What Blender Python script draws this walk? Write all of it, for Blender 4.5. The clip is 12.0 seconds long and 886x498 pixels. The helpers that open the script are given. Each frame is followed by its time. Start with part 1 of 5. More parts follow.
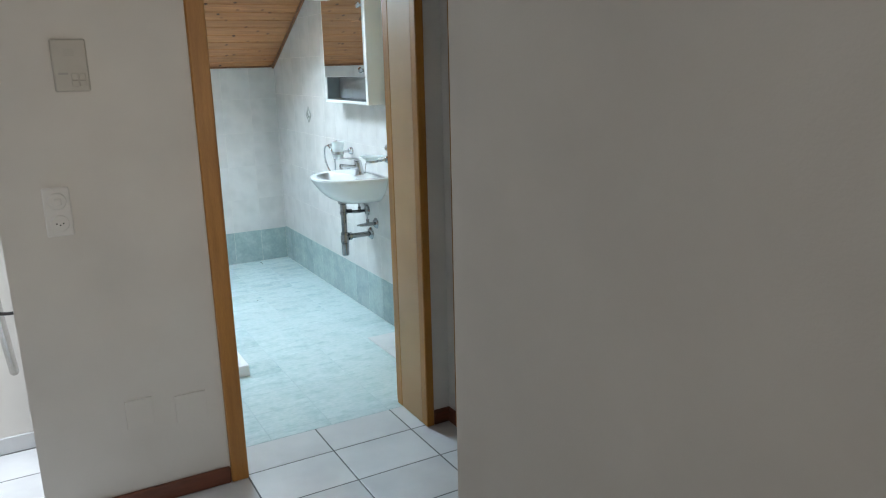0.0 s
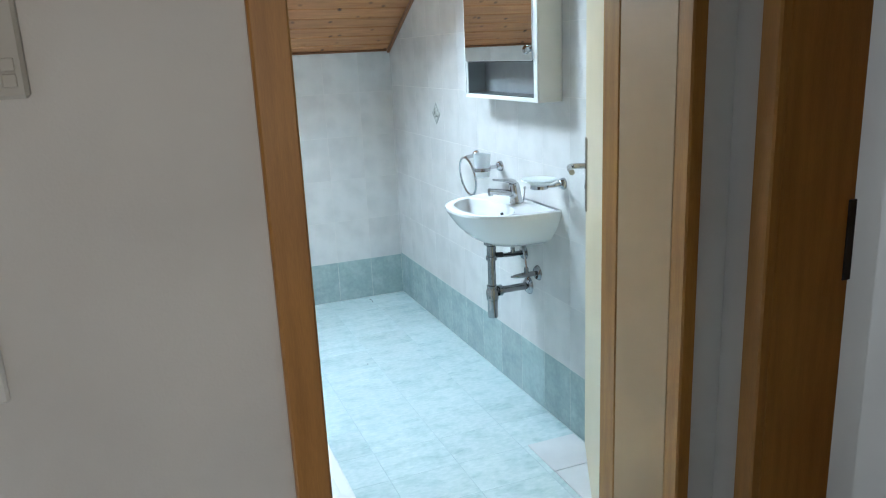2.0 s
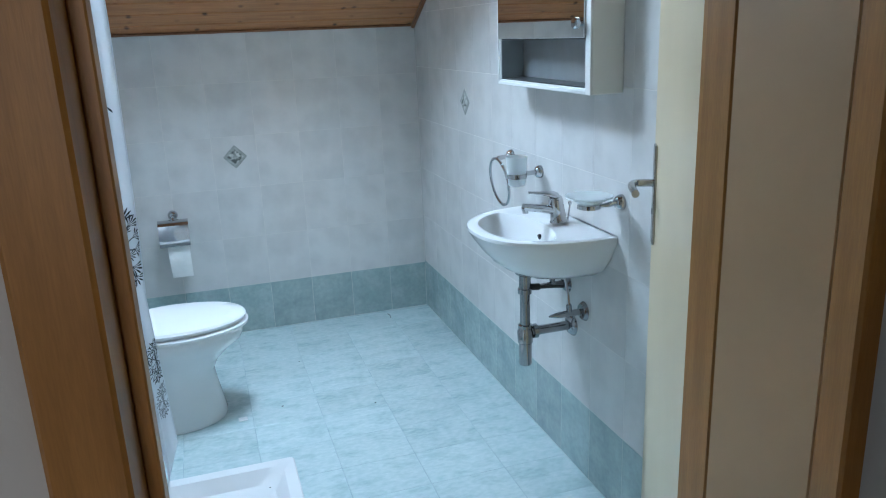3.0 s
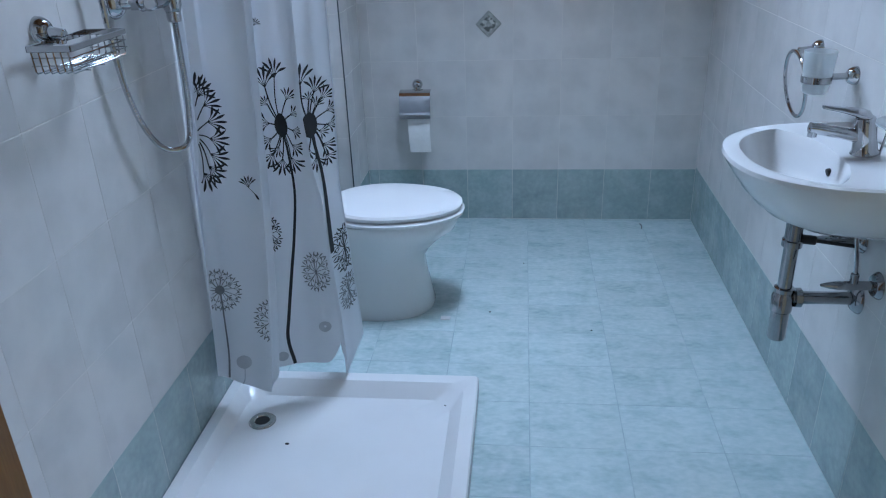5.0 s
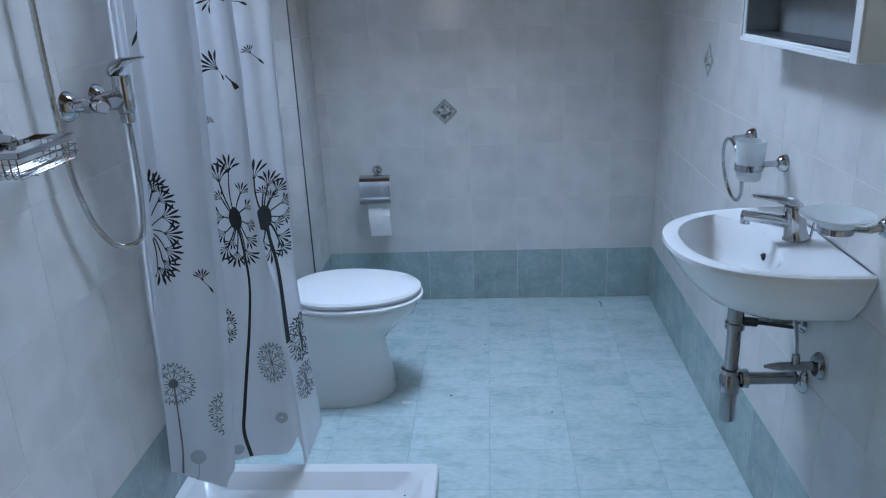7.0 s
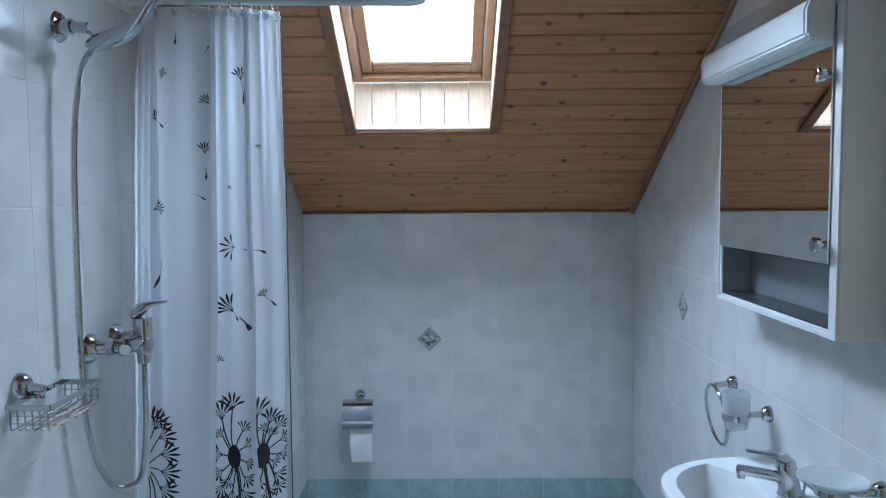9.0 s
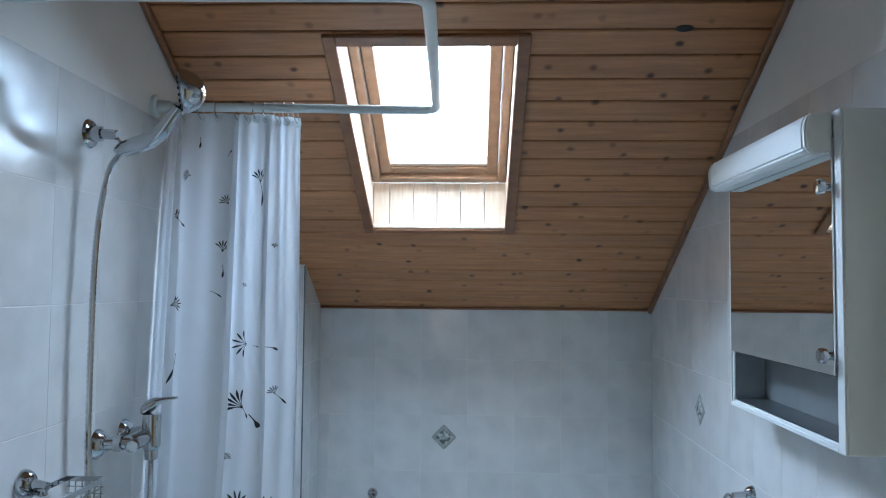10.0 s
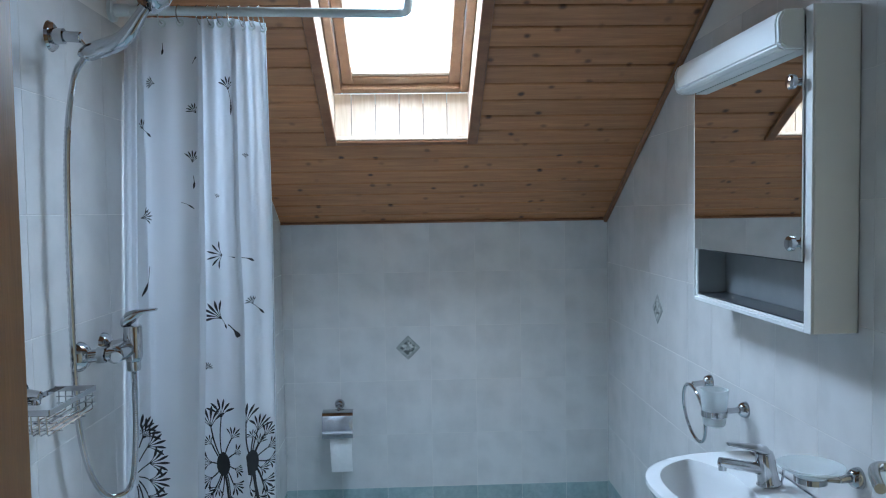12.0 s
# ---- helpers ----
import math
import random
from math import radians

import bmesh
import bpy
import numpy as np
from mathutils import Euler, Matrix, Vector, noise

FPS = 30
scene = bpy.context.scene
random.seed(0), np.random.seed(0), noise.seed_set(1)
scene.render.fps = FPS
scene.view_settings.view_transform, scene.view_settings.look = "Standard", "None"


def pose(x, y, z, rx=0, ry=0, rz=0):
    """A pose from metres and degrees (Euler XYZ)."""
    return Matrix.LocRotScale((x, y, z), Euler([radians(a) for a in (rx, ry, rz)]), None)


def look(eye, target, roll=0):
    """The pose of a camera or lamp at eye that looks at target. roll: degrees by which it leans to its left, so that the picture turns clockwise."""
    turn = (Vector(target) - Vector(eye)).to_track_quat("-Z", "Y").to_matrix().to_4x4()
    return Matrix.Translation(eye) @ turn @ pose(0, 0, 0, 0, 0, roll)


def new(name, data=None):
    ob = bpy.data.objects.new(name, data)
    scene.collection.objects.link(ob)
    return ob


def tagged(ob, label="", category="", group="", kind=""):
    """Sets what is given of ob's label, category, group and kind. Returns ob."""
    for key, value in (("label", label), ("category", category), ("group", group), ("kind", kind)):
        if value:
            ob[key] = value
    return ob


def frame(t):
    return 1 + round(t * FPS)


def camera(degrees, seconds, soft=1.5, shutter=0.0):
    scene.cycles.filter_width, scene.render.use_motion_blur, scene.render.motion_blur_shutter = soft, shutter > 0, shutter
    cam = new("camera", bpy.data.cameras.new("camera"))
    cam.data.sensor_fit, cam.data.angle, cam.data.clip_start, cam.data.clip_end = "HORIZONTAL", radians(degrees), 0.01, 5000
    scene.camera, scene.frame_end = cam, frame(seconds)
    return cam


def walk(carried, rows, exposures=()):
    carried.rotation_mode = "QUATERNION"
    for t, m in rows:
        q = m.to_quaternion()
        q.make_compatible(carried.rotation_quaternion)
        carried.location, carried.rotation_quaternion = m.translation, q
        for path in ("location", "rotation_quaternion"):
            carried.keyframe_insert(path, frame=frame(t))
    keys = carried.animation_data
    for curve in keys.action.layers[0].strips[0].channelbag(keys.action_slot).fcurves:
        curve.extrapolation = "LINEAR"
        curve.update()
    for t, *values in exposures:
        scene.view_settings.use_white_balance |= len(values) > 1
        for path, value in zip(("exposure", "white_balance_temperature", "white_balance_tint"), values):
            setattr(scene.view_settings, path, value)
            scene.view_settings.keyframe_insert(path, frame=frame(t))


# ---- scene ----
cam = camera(61.1, 12.0, soft=1.1)
PATH = [
    (0, (0.378, 0.428, 1.493), (1.319, 2.126, 1.014), -1.4),
    (0.5, (0.476, 0.714, 1.457), (1.281, 2.481, 0.979), -1.4),
    (1, (0.583, 1.07, 1.5), (1.294, 2.882, 1.038), -0.8),
    (1.5, (0.638, 1.471, 1.488), (1.33, 3.289, 1.02), -1.7),
    (2, (0.725, 1.819, 1.472), (1.424, 3.624, 0.967), -2.6),
    (2.5, (0.885, 2.138, 1.476), (1.539, 3.956, 0.96), -2.6),
    (3, (1.04, 2.411, 1.459), (1.622, 4.243, 0.906), -2.3),
    (3.5, (1.185, 2.645, 1.468), (1.576, 4.518, 0.886), -1.4),
    (3.7, (1.203, 2.693, 1.453), (1.451, 4.582, 0.845), -1.0),
    (5.5, (1.385, 2.855, 1.396), (1.16, 4.642, 0.527), -2.6),
    (6, (1.394, 2.842, 1.42), (1.187, 4.659, 0.61), -2.9),
    (6.5, (1.405, 2.839, 1.429), (1.225, 4.69, 0.692), -2.9),
    (8.3, (1.323, 2.81, 1.523), (1.312, 4.777, 1.164), -1.2),
    (8.5, (1.298, 2.796, 1.538), (1.292, 4.774, 1.241), -1.0),
    (9, (1.289, 2.767, 1.57), (1.275, 4.762, 1.433), -0.4),
    (9.5, (1.322, 2.761, 1.578), (1.275, 4.761, 1.585), 0.1),
    (10, (1.332, 2.743, 1.599), (1.249, 4.738, 1.701), 0.5),
    (10.5, (1.323, 2.737, 1.598), (1.221, 4.73, 1.728), 0.7),
    (11, (1.295, 2.755, 1.578), (1.202, 4.751, 1.671), 0.6),
    (11.5, (1.269, 2.752, 1.567), (1.225, 4.751, 1.579), 0.1),
    (12, (1.23, 2.723, 1.548), (1.31, 4.719, 1.449), -0.9),
]
EXPOSURES = [(0.0, 0.86, 6000, 10), (1.0, 0.84, 5850, 10), (2.0, 0.88, 5750, 10), (2.5, 0.64, 5600, 10), (3.5, 0.03, 5250, 15), (5.5, -0.25, 5200, 20), (6.5, -0.25, 5200, 20), (8.5, -0.2, 5200, 16), (10.0, -0.1, 5280, 14), (12.0, -0.14, 5280, 14)]
walk(cam, [(t, look(eye, target, roll)) for t, eye, target, roll in PATH], EXPOSURES)

# ---- world and lights ----
world = bpy.data.worlds.new("sky")
scene.world = world
world.use_nodes = True
wn = world.node_tree
sky = wn.nodes.new("ShaderNodeTexSky")
sky.sky_type = "NISHITA"
sky.sun_disc = False
sky.sun_elevation, sky.sun_rotation = radians(48), radians(200)
sky.air_density, sky.dust_density = 1.5, 4.0
wn.links.new(sky.outputs[0], wn.nodes["Background"].inputs[0])
wn.nodes["Background"].inputs[1].default_value = 0.15


def area(name, place, target, sx, sy, watts, colour, spread=180):
    data = bpy.data.lights.new(name, "AREA")
    data.shape, data.size, data.size_y, data.energy, data.color = "RECTANGLE", sx, sy, watts, colour
    data.spread = radians(spread)
    ob = new(name, data)
    ob.matrix_world = look(place, target)
    return ob


sun_data = bpy.data.lights.new("sun", "SUN")
sun_data.energy, sun_data.angle, sun_data.color = 0.8, radians(15), (1.0, 0.95, 0.88)
new("sun", sun_data).matrix_world = look((0, 0, 0), (-0.25, -0.62, -0.75))

KNEE_Y, KNEE_Z, SLOPE = 6.22, 1.505, 0.545
COS = 1 / math.sqrt(1 + SLOPE * SLOPE)
SIN = SLOPE * COS


def roof(x, s, n=0.0):
    """A point of the roof: x, metres up the slope from the knee wall, metres above the boards."""
    return Vector((x, KNEE_Y - s * COS + n * SIN, KNEE_Z + s * SIN + n * COS))


def roof_s(y):
    return (KNEE_Y - y) / COS


area("skylight_daylight", roof(1.196, 1.15, 0.26), roof(1.196, 1.15, -1.0), 0.50, 0.82, 48, (0.75, 0.92, 1.0))
# added fill lamp behind the camera, brightens the hall walls; no known window there
area("hall_fill_light", (0.62, -1.0, 1.5), (0.72, 3.0, 1.4), 0.5, 1.1, 1.85, (1.0, 0.86, 0.70), 60)
# added downward lamp under the closed ceiling, brightens the stair corner
area("stair_fill_light", (-0.55, 3.40, 2.40), (-0.45, 3.46, 0.0), 1.0, 0.4, 13, (0.93, 0.97, 1.0), 80)
# added lamp out of view, lifts the strip of side room behind the brown door
area("side_room_fill_light", (3.9, 2.6, 1.5), (2.4, 2.7, 1.2), 0.9, 1.1, 8.0, (0.85, 0.95, 1.0))

# ---- materials ----


def material(name, base, second=None, scale=6.0, rough=0.5, metal=0.0, bump=0.0, bump_scale=60.0, fine=0.0, rnd=0.0,
             contrast=(0.35, 0.7), stretch=(1, 1, 1), coat=0.0, island=0.0, local=False):
    m = bpy.data.materials.new(name)
    m.use_nodes = True
    nt = m.node_tree
    p = nt.nodes["Principled BSDF"]
    p.inputs["Roughness"].default_value, p.inputs["Metallic"].default_value = rough, metal
    p.inputs["Coat Weight"].default_value = coat
    p.inputs["Coat Roughness"].default_value = 0.08
    geo = nt.nodes.new("ShaderNodeNewGeometry")
    mp = nt.nodes.new("ShaderNodeMapping")
    mp.inputs["Scale"].default_value = stretch
    nt.links.new(nt.nodes.new("ShaderNodeTexCoord").outputs["Object"] if local else geo.outputs["Position"], mp.inputs[0])
    vec = mp.outputs[0]
    if rnd or island:
        # every piece looks at its own part of the pattern
        src = nt.nodes.new("ShaderNodeObjectInfo").outputs["Random"] if rnd else geo.outputs["Random Per Island"]
        mul = nt.nodes.new("ShaderNodeMath")
        mul.operation = "MULTIPLY"
        mul.inputs[1].default_value = 0.25 if local else 37.0
        nt.links.new(src, mul.inputs[0])
        add = nt.nodes.new("ShaderNodeVectorMath")
        nt.links.new(vec, add.inputs[0])
        nt.links.new(mul.outputs[0], add.inputs[1])
        vec = add.outputs[0]
    noise1 = nt.nodes.new("ShaderNodeTexNoise")
    noise1.inputs["Scale"].default_value, noise1.inputs["Detail"].default_value = scale, 5
    nt.links.new(vec, noise1.inputs["Vector"])
    ramp = nt.nodes.new("ShaderNodeValToRGB")
    ramp.color_ramp.elements[0].position, ramp.color_ramp.elements[1].position = contrast
    ramp.color_ramp.elements[0].color = (*base, 1)
    ramp.color_ramp.elements[1].color = (*(second or [c * 0.9 for c in base]), 1)
    nt.links.new(noise1.outputs["Fac"], ramp.inputs[0])
    col = ramp.outputs[0]
    noise2 = nt.nodes.new("ShaderNodeTexNoise")
    noise2.inputs["Scale"].default_value, noise2.inputs["Detail"].default_value = bump_scale, 3
    nt.links.new(vec, noise2.inputs["Vector"])
    if fine:
        mix = nt.nodes.new("ShaderNodeMix")
        mix.data_type, mix.blend_type = "RGBA", "OVERLAY"
        mix.inputs["Factor"].default_value = fine
        nt.links.new(col, mix.inputs["A"])
        nt.links.new(noise2.outputs["Fac"], mix.inputs["B"])
        col = mix.outputs["Result"]
    if rnd or island:
        hsv = nt.nodes.new("ShaderNodeHueSaturation")
        rg = nt.nodes.new("ShaderNodeMapRange")
        k = rnd or island
        rg.inputs["To Min"].default_value, rg.inputs["To Max"].default_value = 1 - k, 1 + k
        nt.links.new(src, rg.inputs[0])
        nt.links.new(rg.outputs[0], hsv.inputs["Value"])
        nt.links.new(col, hsv.inputs["Color"])
        col = hsv.outputs[0]
    nt.links.new(col, p.inputs["Base Color"])
    if bump:
        b = nt.nodes.new("ShaderNodeBump")
        b.inputs["Strength"].default_value, b.inputs["Distance"].default_value = bump, 0.004
        nt.links.new(noise2.outputs["Fac"], b.inputs["Height"])
        nt.links.new(b.outputs[0], p.inputs["Normal"])
    return m


def pine(name, base, second, knot, grain=(1.2, 14, 14), knots=8.5, island=0.10, rough=0.42, axis=0):
    """Knotty boards with the grain along one axis."""
    m = material(name, base, second, 3.0, rough, bump=0.12, bump_scale=9, fine=0.25, stretch=grain, island=island, contrast=(0.3, 0.75))
    nt = m.node_tree
    p = nt.nodes["Principled BSDF"]
    geo = nt.nodes.new("ShaderNodeNewGeometry")
    mp = nt.nodes.new("ShaderNodeMapping")
    mp.inputs["Scale"].default_value = [0.85 if i == axis else 1.0 for i in range(3)]
    vor = nt.nodes.new("ShaderNodeTexVoronoi")
    vor.inputs["Scale"].default_value = knots
    vor.voronoi_dimensions = "2D" if axis == 0 else "3D"
    warp = nt.nodes.new("ShaderNodeTexNoise")
    warp.inputs["Scale"].default_value = 7
    sc = nt.nodes.new("ShaderNodeVectorMath")
    sc.operation = "SCALE"
    sc.inputs["Scale"].default_value = 0.03
    ad = nt.nodes.new("ShaderNodeVectorMath")
    nt.links.new(geo.outputs["Position"], warp.inputs["Vector"])
    nt.links.new(warp.outputs["Color"], sc.inputs[0])
    nt.links.new(geo.outputs["Position"], ad.inputs[0])
    nt.links.new(sc.outputs[0], ad.inputs[1])
    nt.links.new(ad.outputs[0], mp.inputs[0])
    nt.links.new(mp.outputs[0], vor.inputs["Vector"])
    ramp = nt.nodes.new("ShaderNodeValToRGB")
    ramp.color_ramp.elements[0].position, ramp.color_ramp.elements[1].position = 0.035, 0.115
    ramp.color_ramp.elements[0].color, ramp.color_ramp.elements[1].color = (1.35, 1.35, 1.35, 1), (0, 0, 0, 1)
    nt.links.new(vor.outputs["Distance"], ramp.inputs[0])
    mix = nt.nodes.new("ShaderNodeMix")
    mix.data_type = "RGBA"
    old = p.inputs["Base Color"].links[0].from_socket
    some = nt.nodes.new("ShaderNodeMath")
    some.operation, some.use_clamp = "MULTIPLY", True
    nt.links.new(ramp.outputs[0], some.inputs[0])
    nt.links.new(vor.outputs["Color"], some.inputs[1])
    nt.links.new(some.outputs[0], mix.inputs["Factor"])
    nt.links.new(old, mix.inputs["A"])
    mix.inputs["B"].default_value = (*knot, 1)
    nt.links.new(mix.outputs["Result"], p.inputs["Base Color"])
    return m


M_PLASTER = material("plaster", (0.70, 0.675, 0.63), (0.64, 0.615, 0.575), 3, 0.85, bump=0.09, bump_scale=220)
M_WALLTILE = material("wall_tile", (0.65, 0.635, 0.615), (0.545, 0.535, 0.52), 9, 0.14, bump=0.03, bump_scale=40, rnd=0.012, contrast=(0.36, 0.78), local=True)
M_SKIRT = material("green_tile", (0.29, 0.375, 0.37), (0.39, 0.465, 0.46), 11, 0.18, bump=0.03, bump_scale=50, rnd=0.07, fine=0.2, local=True)
M_FLOORTILE = material("blue_floor_tile", (0.50, 0.605, 0.610), (0.38, 0.500, 0.510), 12, 0.2, bump=0.04, bump_scale=55, rnd=0.05, fine=0.3,
                       contrast=(0.48, 0.72), stretch=(0.75, 1.4, 1), local=True)
M_GROUT = material("grout", (0.72, 0.74, 0.74), (0.6, 0.62, 0.62), 20, 0.9, bump=0.2)
M_GROUT_FLOOR = material("floor_grout", (0.30, 0.40, 0.42), (0.42, 0.52, 0.54), 14, 0.8)
M_HALLTILE = material("white_hall_tile", (0.62, 0.63, 0.63), (0.53, 0.54, 0.55), 5, 0.22, bump=0.03, rnd=0.03)
M_HALLGROUT = material("dark_grout", (0.12, 0.12, 0.12), None, 20, 0.9)
M_PINE = pine("ceiling_pine", (0.455, 0.203, 0.076), (0.315, 0.129, 0.045), (0.055, 0.018, 0.007))
M_PINE_LIGHT = pine("reveal_pine", (0.62, 0.49, 0.36), (0.52, 0.39, 0.27), (0.35, 0.2, 0.1), grain=(14, 14, 1.2), knots=4, axis=2)
M_TRIMWOOD = material("stained_trim", (0.27, 0.115, 0.045), (0.19, 0.075, 0.028), 8, 0.4, bump=0.1, stretch=(1, 3, 3), fine=0.2)
M_SASH = material("skylight_sash_wood", (0.33, 0.19, 0.105), (0.26, 0.14, 0.07), 8, 0.35, stretch=(3, 3, 1), fine=0.2)
M_BROWN = material("brown_door_veneer", (0.41, 0.190, 0.036), (0.32, 0.140, 0.024), 5, 0.42, bump=0.05, stretch=(9, 9, 0.7), fine=0.2)
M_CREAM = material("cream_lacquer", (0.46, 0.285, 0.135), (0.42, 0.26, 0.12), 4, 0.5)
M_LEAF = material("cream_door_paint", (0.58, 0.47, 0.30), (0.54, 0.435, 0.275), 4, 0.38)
M_BASEBOARD = material("red_brown_baseboard", (0.16, 0.05, 0.025), (0.11, 0.035, 0.018), 10, 0.4, stretch=(1, 5, 5), fine=0.2)
M_CERAMIC = material("white_ceramic", (0.80, 0.80, 0.79), (0.77, 0.77, 0.765), 3, 0.07, coat=0.3)
M_ACRYLIC = material("shower_tray_enamel", (0.78, 0.78, 0.78), (0.74, 0.74, 0.735), 5, 0.22)
M_SEAT = material("toilet_seat_plastic", (0.80, 0.80, 0.80), (0.78, 0.78, 0.78), 3, 0.15)
M_CHROME = material("chrome", (0.56, 0.56, 0.57), (0.50, 0.50, 0.51), 20, 0.06, 1.0)
# chrome of the pipes, with the dark reflections of the hall put into its colour
M_PIPE = material("dark_reflection_chrome", (0.40, 0.40, 0.41), (0.33, 0.33, 0.34), 25, 0.14, 1.0)
M_STEEL = material("brushed_steel", (0.55, 0.54, 0.52), (0.48, 0.47, 0.45), 30, 0.25, 1.0)
M_DARK = material("dark_hole", (0.015, 0.015, 0.016), None, 5, 0.5)
M_WHITE_METAL = material("white_lacquer", (0.76, 0.76, 0.74), (0.73, 0.73, 0.71), 4, 0.45)
M_RAIL = material("white_rail_coating", (0.68, 0.72, 0.71), (0.64, 0.68, 0.67), 8, 0.3)
M_PLASTIC = material("white_switch_plastic", (0.70, 0.69, 0.66), (0.66, 0.65, 0.62), 9, 0.45)
M_YELLOWED = material("yellowed_plastic", (0.50, 0.475, 0.42), (0.46, 0.44, 0.385), 9, 0.5)
M_PAPER = material("toilet_paper", (0.82, 0.81, 0.79), (0.77, 0.76, 0.74), 30, 0.95, bump=0.3, bump_scale=120)
M_PRINT = material("black_print", (0.012, 0.012, 0.014), (0.02, 0.02, 0.022), 30, 0.6)
M_PRINT_GREY = material("grey_print", (0.16, 0.17, 0.18), (0.22, 0.23, 0.24), 30, 0.6)
M_PRINT_PALE = material("pale_print", (0.50, 0.52, 0.55), (0.44, 0.46, 0.50), 40, 0.6)
M_DECOR = material("decor_tile_rim", (0.40, 0.41, 0.38), (0.25, 0.26, 0.24), 60, 0.25)
M_DECOR_IN = material("decor_tile_inner", (0.55, 0.55, 0.51), (0.10, 0.11, 0.10), 55, 0.25, contrast=(0.42, 0.55))
M_RUBBER = material("black_rubber", (0.02, 0.02, 0.02), None, 5, 0.5)
# grey for the intercom slots: the shade inside them as a flat colour
M_SLOT_SHADE = material("slot_shade", (0.40, 0.38, 0.35), None, 20, 0.9)
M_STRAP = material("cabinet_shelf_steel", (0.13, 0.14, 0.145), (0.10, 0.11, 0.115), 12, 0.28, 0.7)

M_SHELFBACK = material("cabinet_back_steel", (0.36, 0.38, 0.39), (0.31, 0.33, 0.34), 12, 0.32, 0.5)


def glass(name, colour, rough):
    m = bpy.data.materials.new(name)
    m.use_nodes = True
    p = m.node_tree.nodes["Principled BSDF"]
    p.inputs["Base Color"].default_value = (*colour, 1)
    p.inputs["Roughness"].default_value = rough
    p.inputs["Transmission Weight"].default_value = 1.0
    p.inputs["IOR"].default_value = 1.45
    return m


M_GLASS = glass("window_glass", (0.98, 1, 0.99), 0.0)
M_FROST = glass("frosted_glass", (0.92, 0.95, 0.95), 0.45)
M_FROST.node_tree.nodes["Principled BSDF"].inputs["Transmission Weight"].default_value = 0.7
M_MIRROR = material("mirror_silver", (0.86, 0.87, 0.86), (0.86, 0.87, 0.86), 2, 0.015, 1.0)

# curtain cloth: lets light through
M_CURTAIN = material("curtain_cloth", (0.80, 0.81, 0.84), (0.76, 0.78, 0.81), 6, 0.6, bump=0.1, bump_scale=300)
_nt = M_CURTAIN.node_tree
_tr = _nt.nodes.new("ShaderNodeBsdfTranslucent")
_tr.inputs[0].default_value = (0.78, 0.80, 0.84, 1)
_mx = _nt.nodes.new("ShaderNodeMixShader")
_mx.inputs[0].default_value = 0.27
_nt.links.new(_nt.nodes["Principled BSDF"].outputs[0], _mx.inputs[1])
_nt.links.new(_tr.outputs[0], _mx.inputs[2])
_nt.links.new(_mx.outputs[0], _nt.nodes["Material Output"].inputs[0])

# ---- mesh helpers ----


def mesh_of(bm, name, smooth=True):
    me = bpy.data.meshes.new(name)
    bm.normal_update()
    bm.to_mesh(me)
    bm.free()
    if smooth:
        for f in me.polygons:
            f.use_smooth = True
        me.set_sharp_from_angle(angle=radians(35))
    return me


def part(name, bm, mat, parent=None, label="", smooth=True):
    me = mesh_of(bm, name, smooth)
    me.materials.append(mat)
    ob = new(name, me)
    if parent is not None:
        ob.parent = parent
    if label:
        ob["label"] = label
    return ob


def thing(name, label, category, group="", kind=""):
    return tagged(new(name), label, category, group, kind)


def box(bm, lo, hi, bevel=0.0, seg=1, m=None):
    r = bmesh.ops.create_cube(bm, size=1.0)
    vs = r["verts"]
    for v in vs:
        v.co = Vector([lo[i] + (v.co[i] + 0.5) * (hi[i] - lo[i]) for i in range(3)])
    if bevel:
        es = list({e for v in vs for e in v.link_edges})
        out = bmesh.ops.bevel(bm, geom=es, offset=bevel, segments=seg, affect="EDGES", profile=0.6)
        vs = list({v for f in out["faces"] for v in f.verts} | {v for v in vs if v.is_valid})
    if m is not None:
        bmesh.ops.transform(bm, matrix=m, verts=vs)
    return vs


def boxm(lo, hi, bevel=0.0, m=None):
    bm = bmesh.new()
    box(bm, lo, hi, bevel, m=m)
    return bm


def frame_at(p, d):
    return Matrix.Translation(p) @ Vector(d).to_track_quat("Z", "Y").to_matrix().to_4x4()


def lathe(bm, profile, p=(0, 0, 0), d=(0, 0, 1), seg=28, sx=1.0, sy=1.0):
    """Turns (radius, height) pairs round the axis d that starts at p."""
    m = frame_at(p, d)
    rings = []
    for r, h in profile:
        if r < 1e-6:
            rings.append([bm.verts.new(m @ Vector((0, 0, h)))])
        else:
            rings.append([bm.verts.new(m @ Vector((r * sx * math.cos(2 * math.pi * k / seg), r * sy * math.sin(2 * math.pi * k / seg), h))) for k in range(seg)])
    for a, b in zip(rings, rings[1:]):
        for k in range(seg):
            q = (k + 1) % seg
            if len(a) == 1 and len(b) > 1:
                bm.faces.new((a[0], b[q], b[k]))
            elif len(b) == 1 and len(a) > 1:
                bm.faces.new((a[k], a[q], b[0]))
            elif len(a) > 1:
                bm.faces.new((a[k], a[q], b[q], b[k]))
    bmesh.ops.recalc_face_normals(bm, faces=bm.faces)


def rod(bm, p, q, r, r2=None, seg=16):
    p, q = Vector(p), Vector(q)
    n = (q - p).length
    r2 = r if r2 is None else r2
    b = min(r, r2, n / 3) * 0.18
    lathe(bm, [(0, 0), (r - b, 0), (r, b), (r2, n - b), (r2 - b, n), (0, n)], p, q - p, seg)


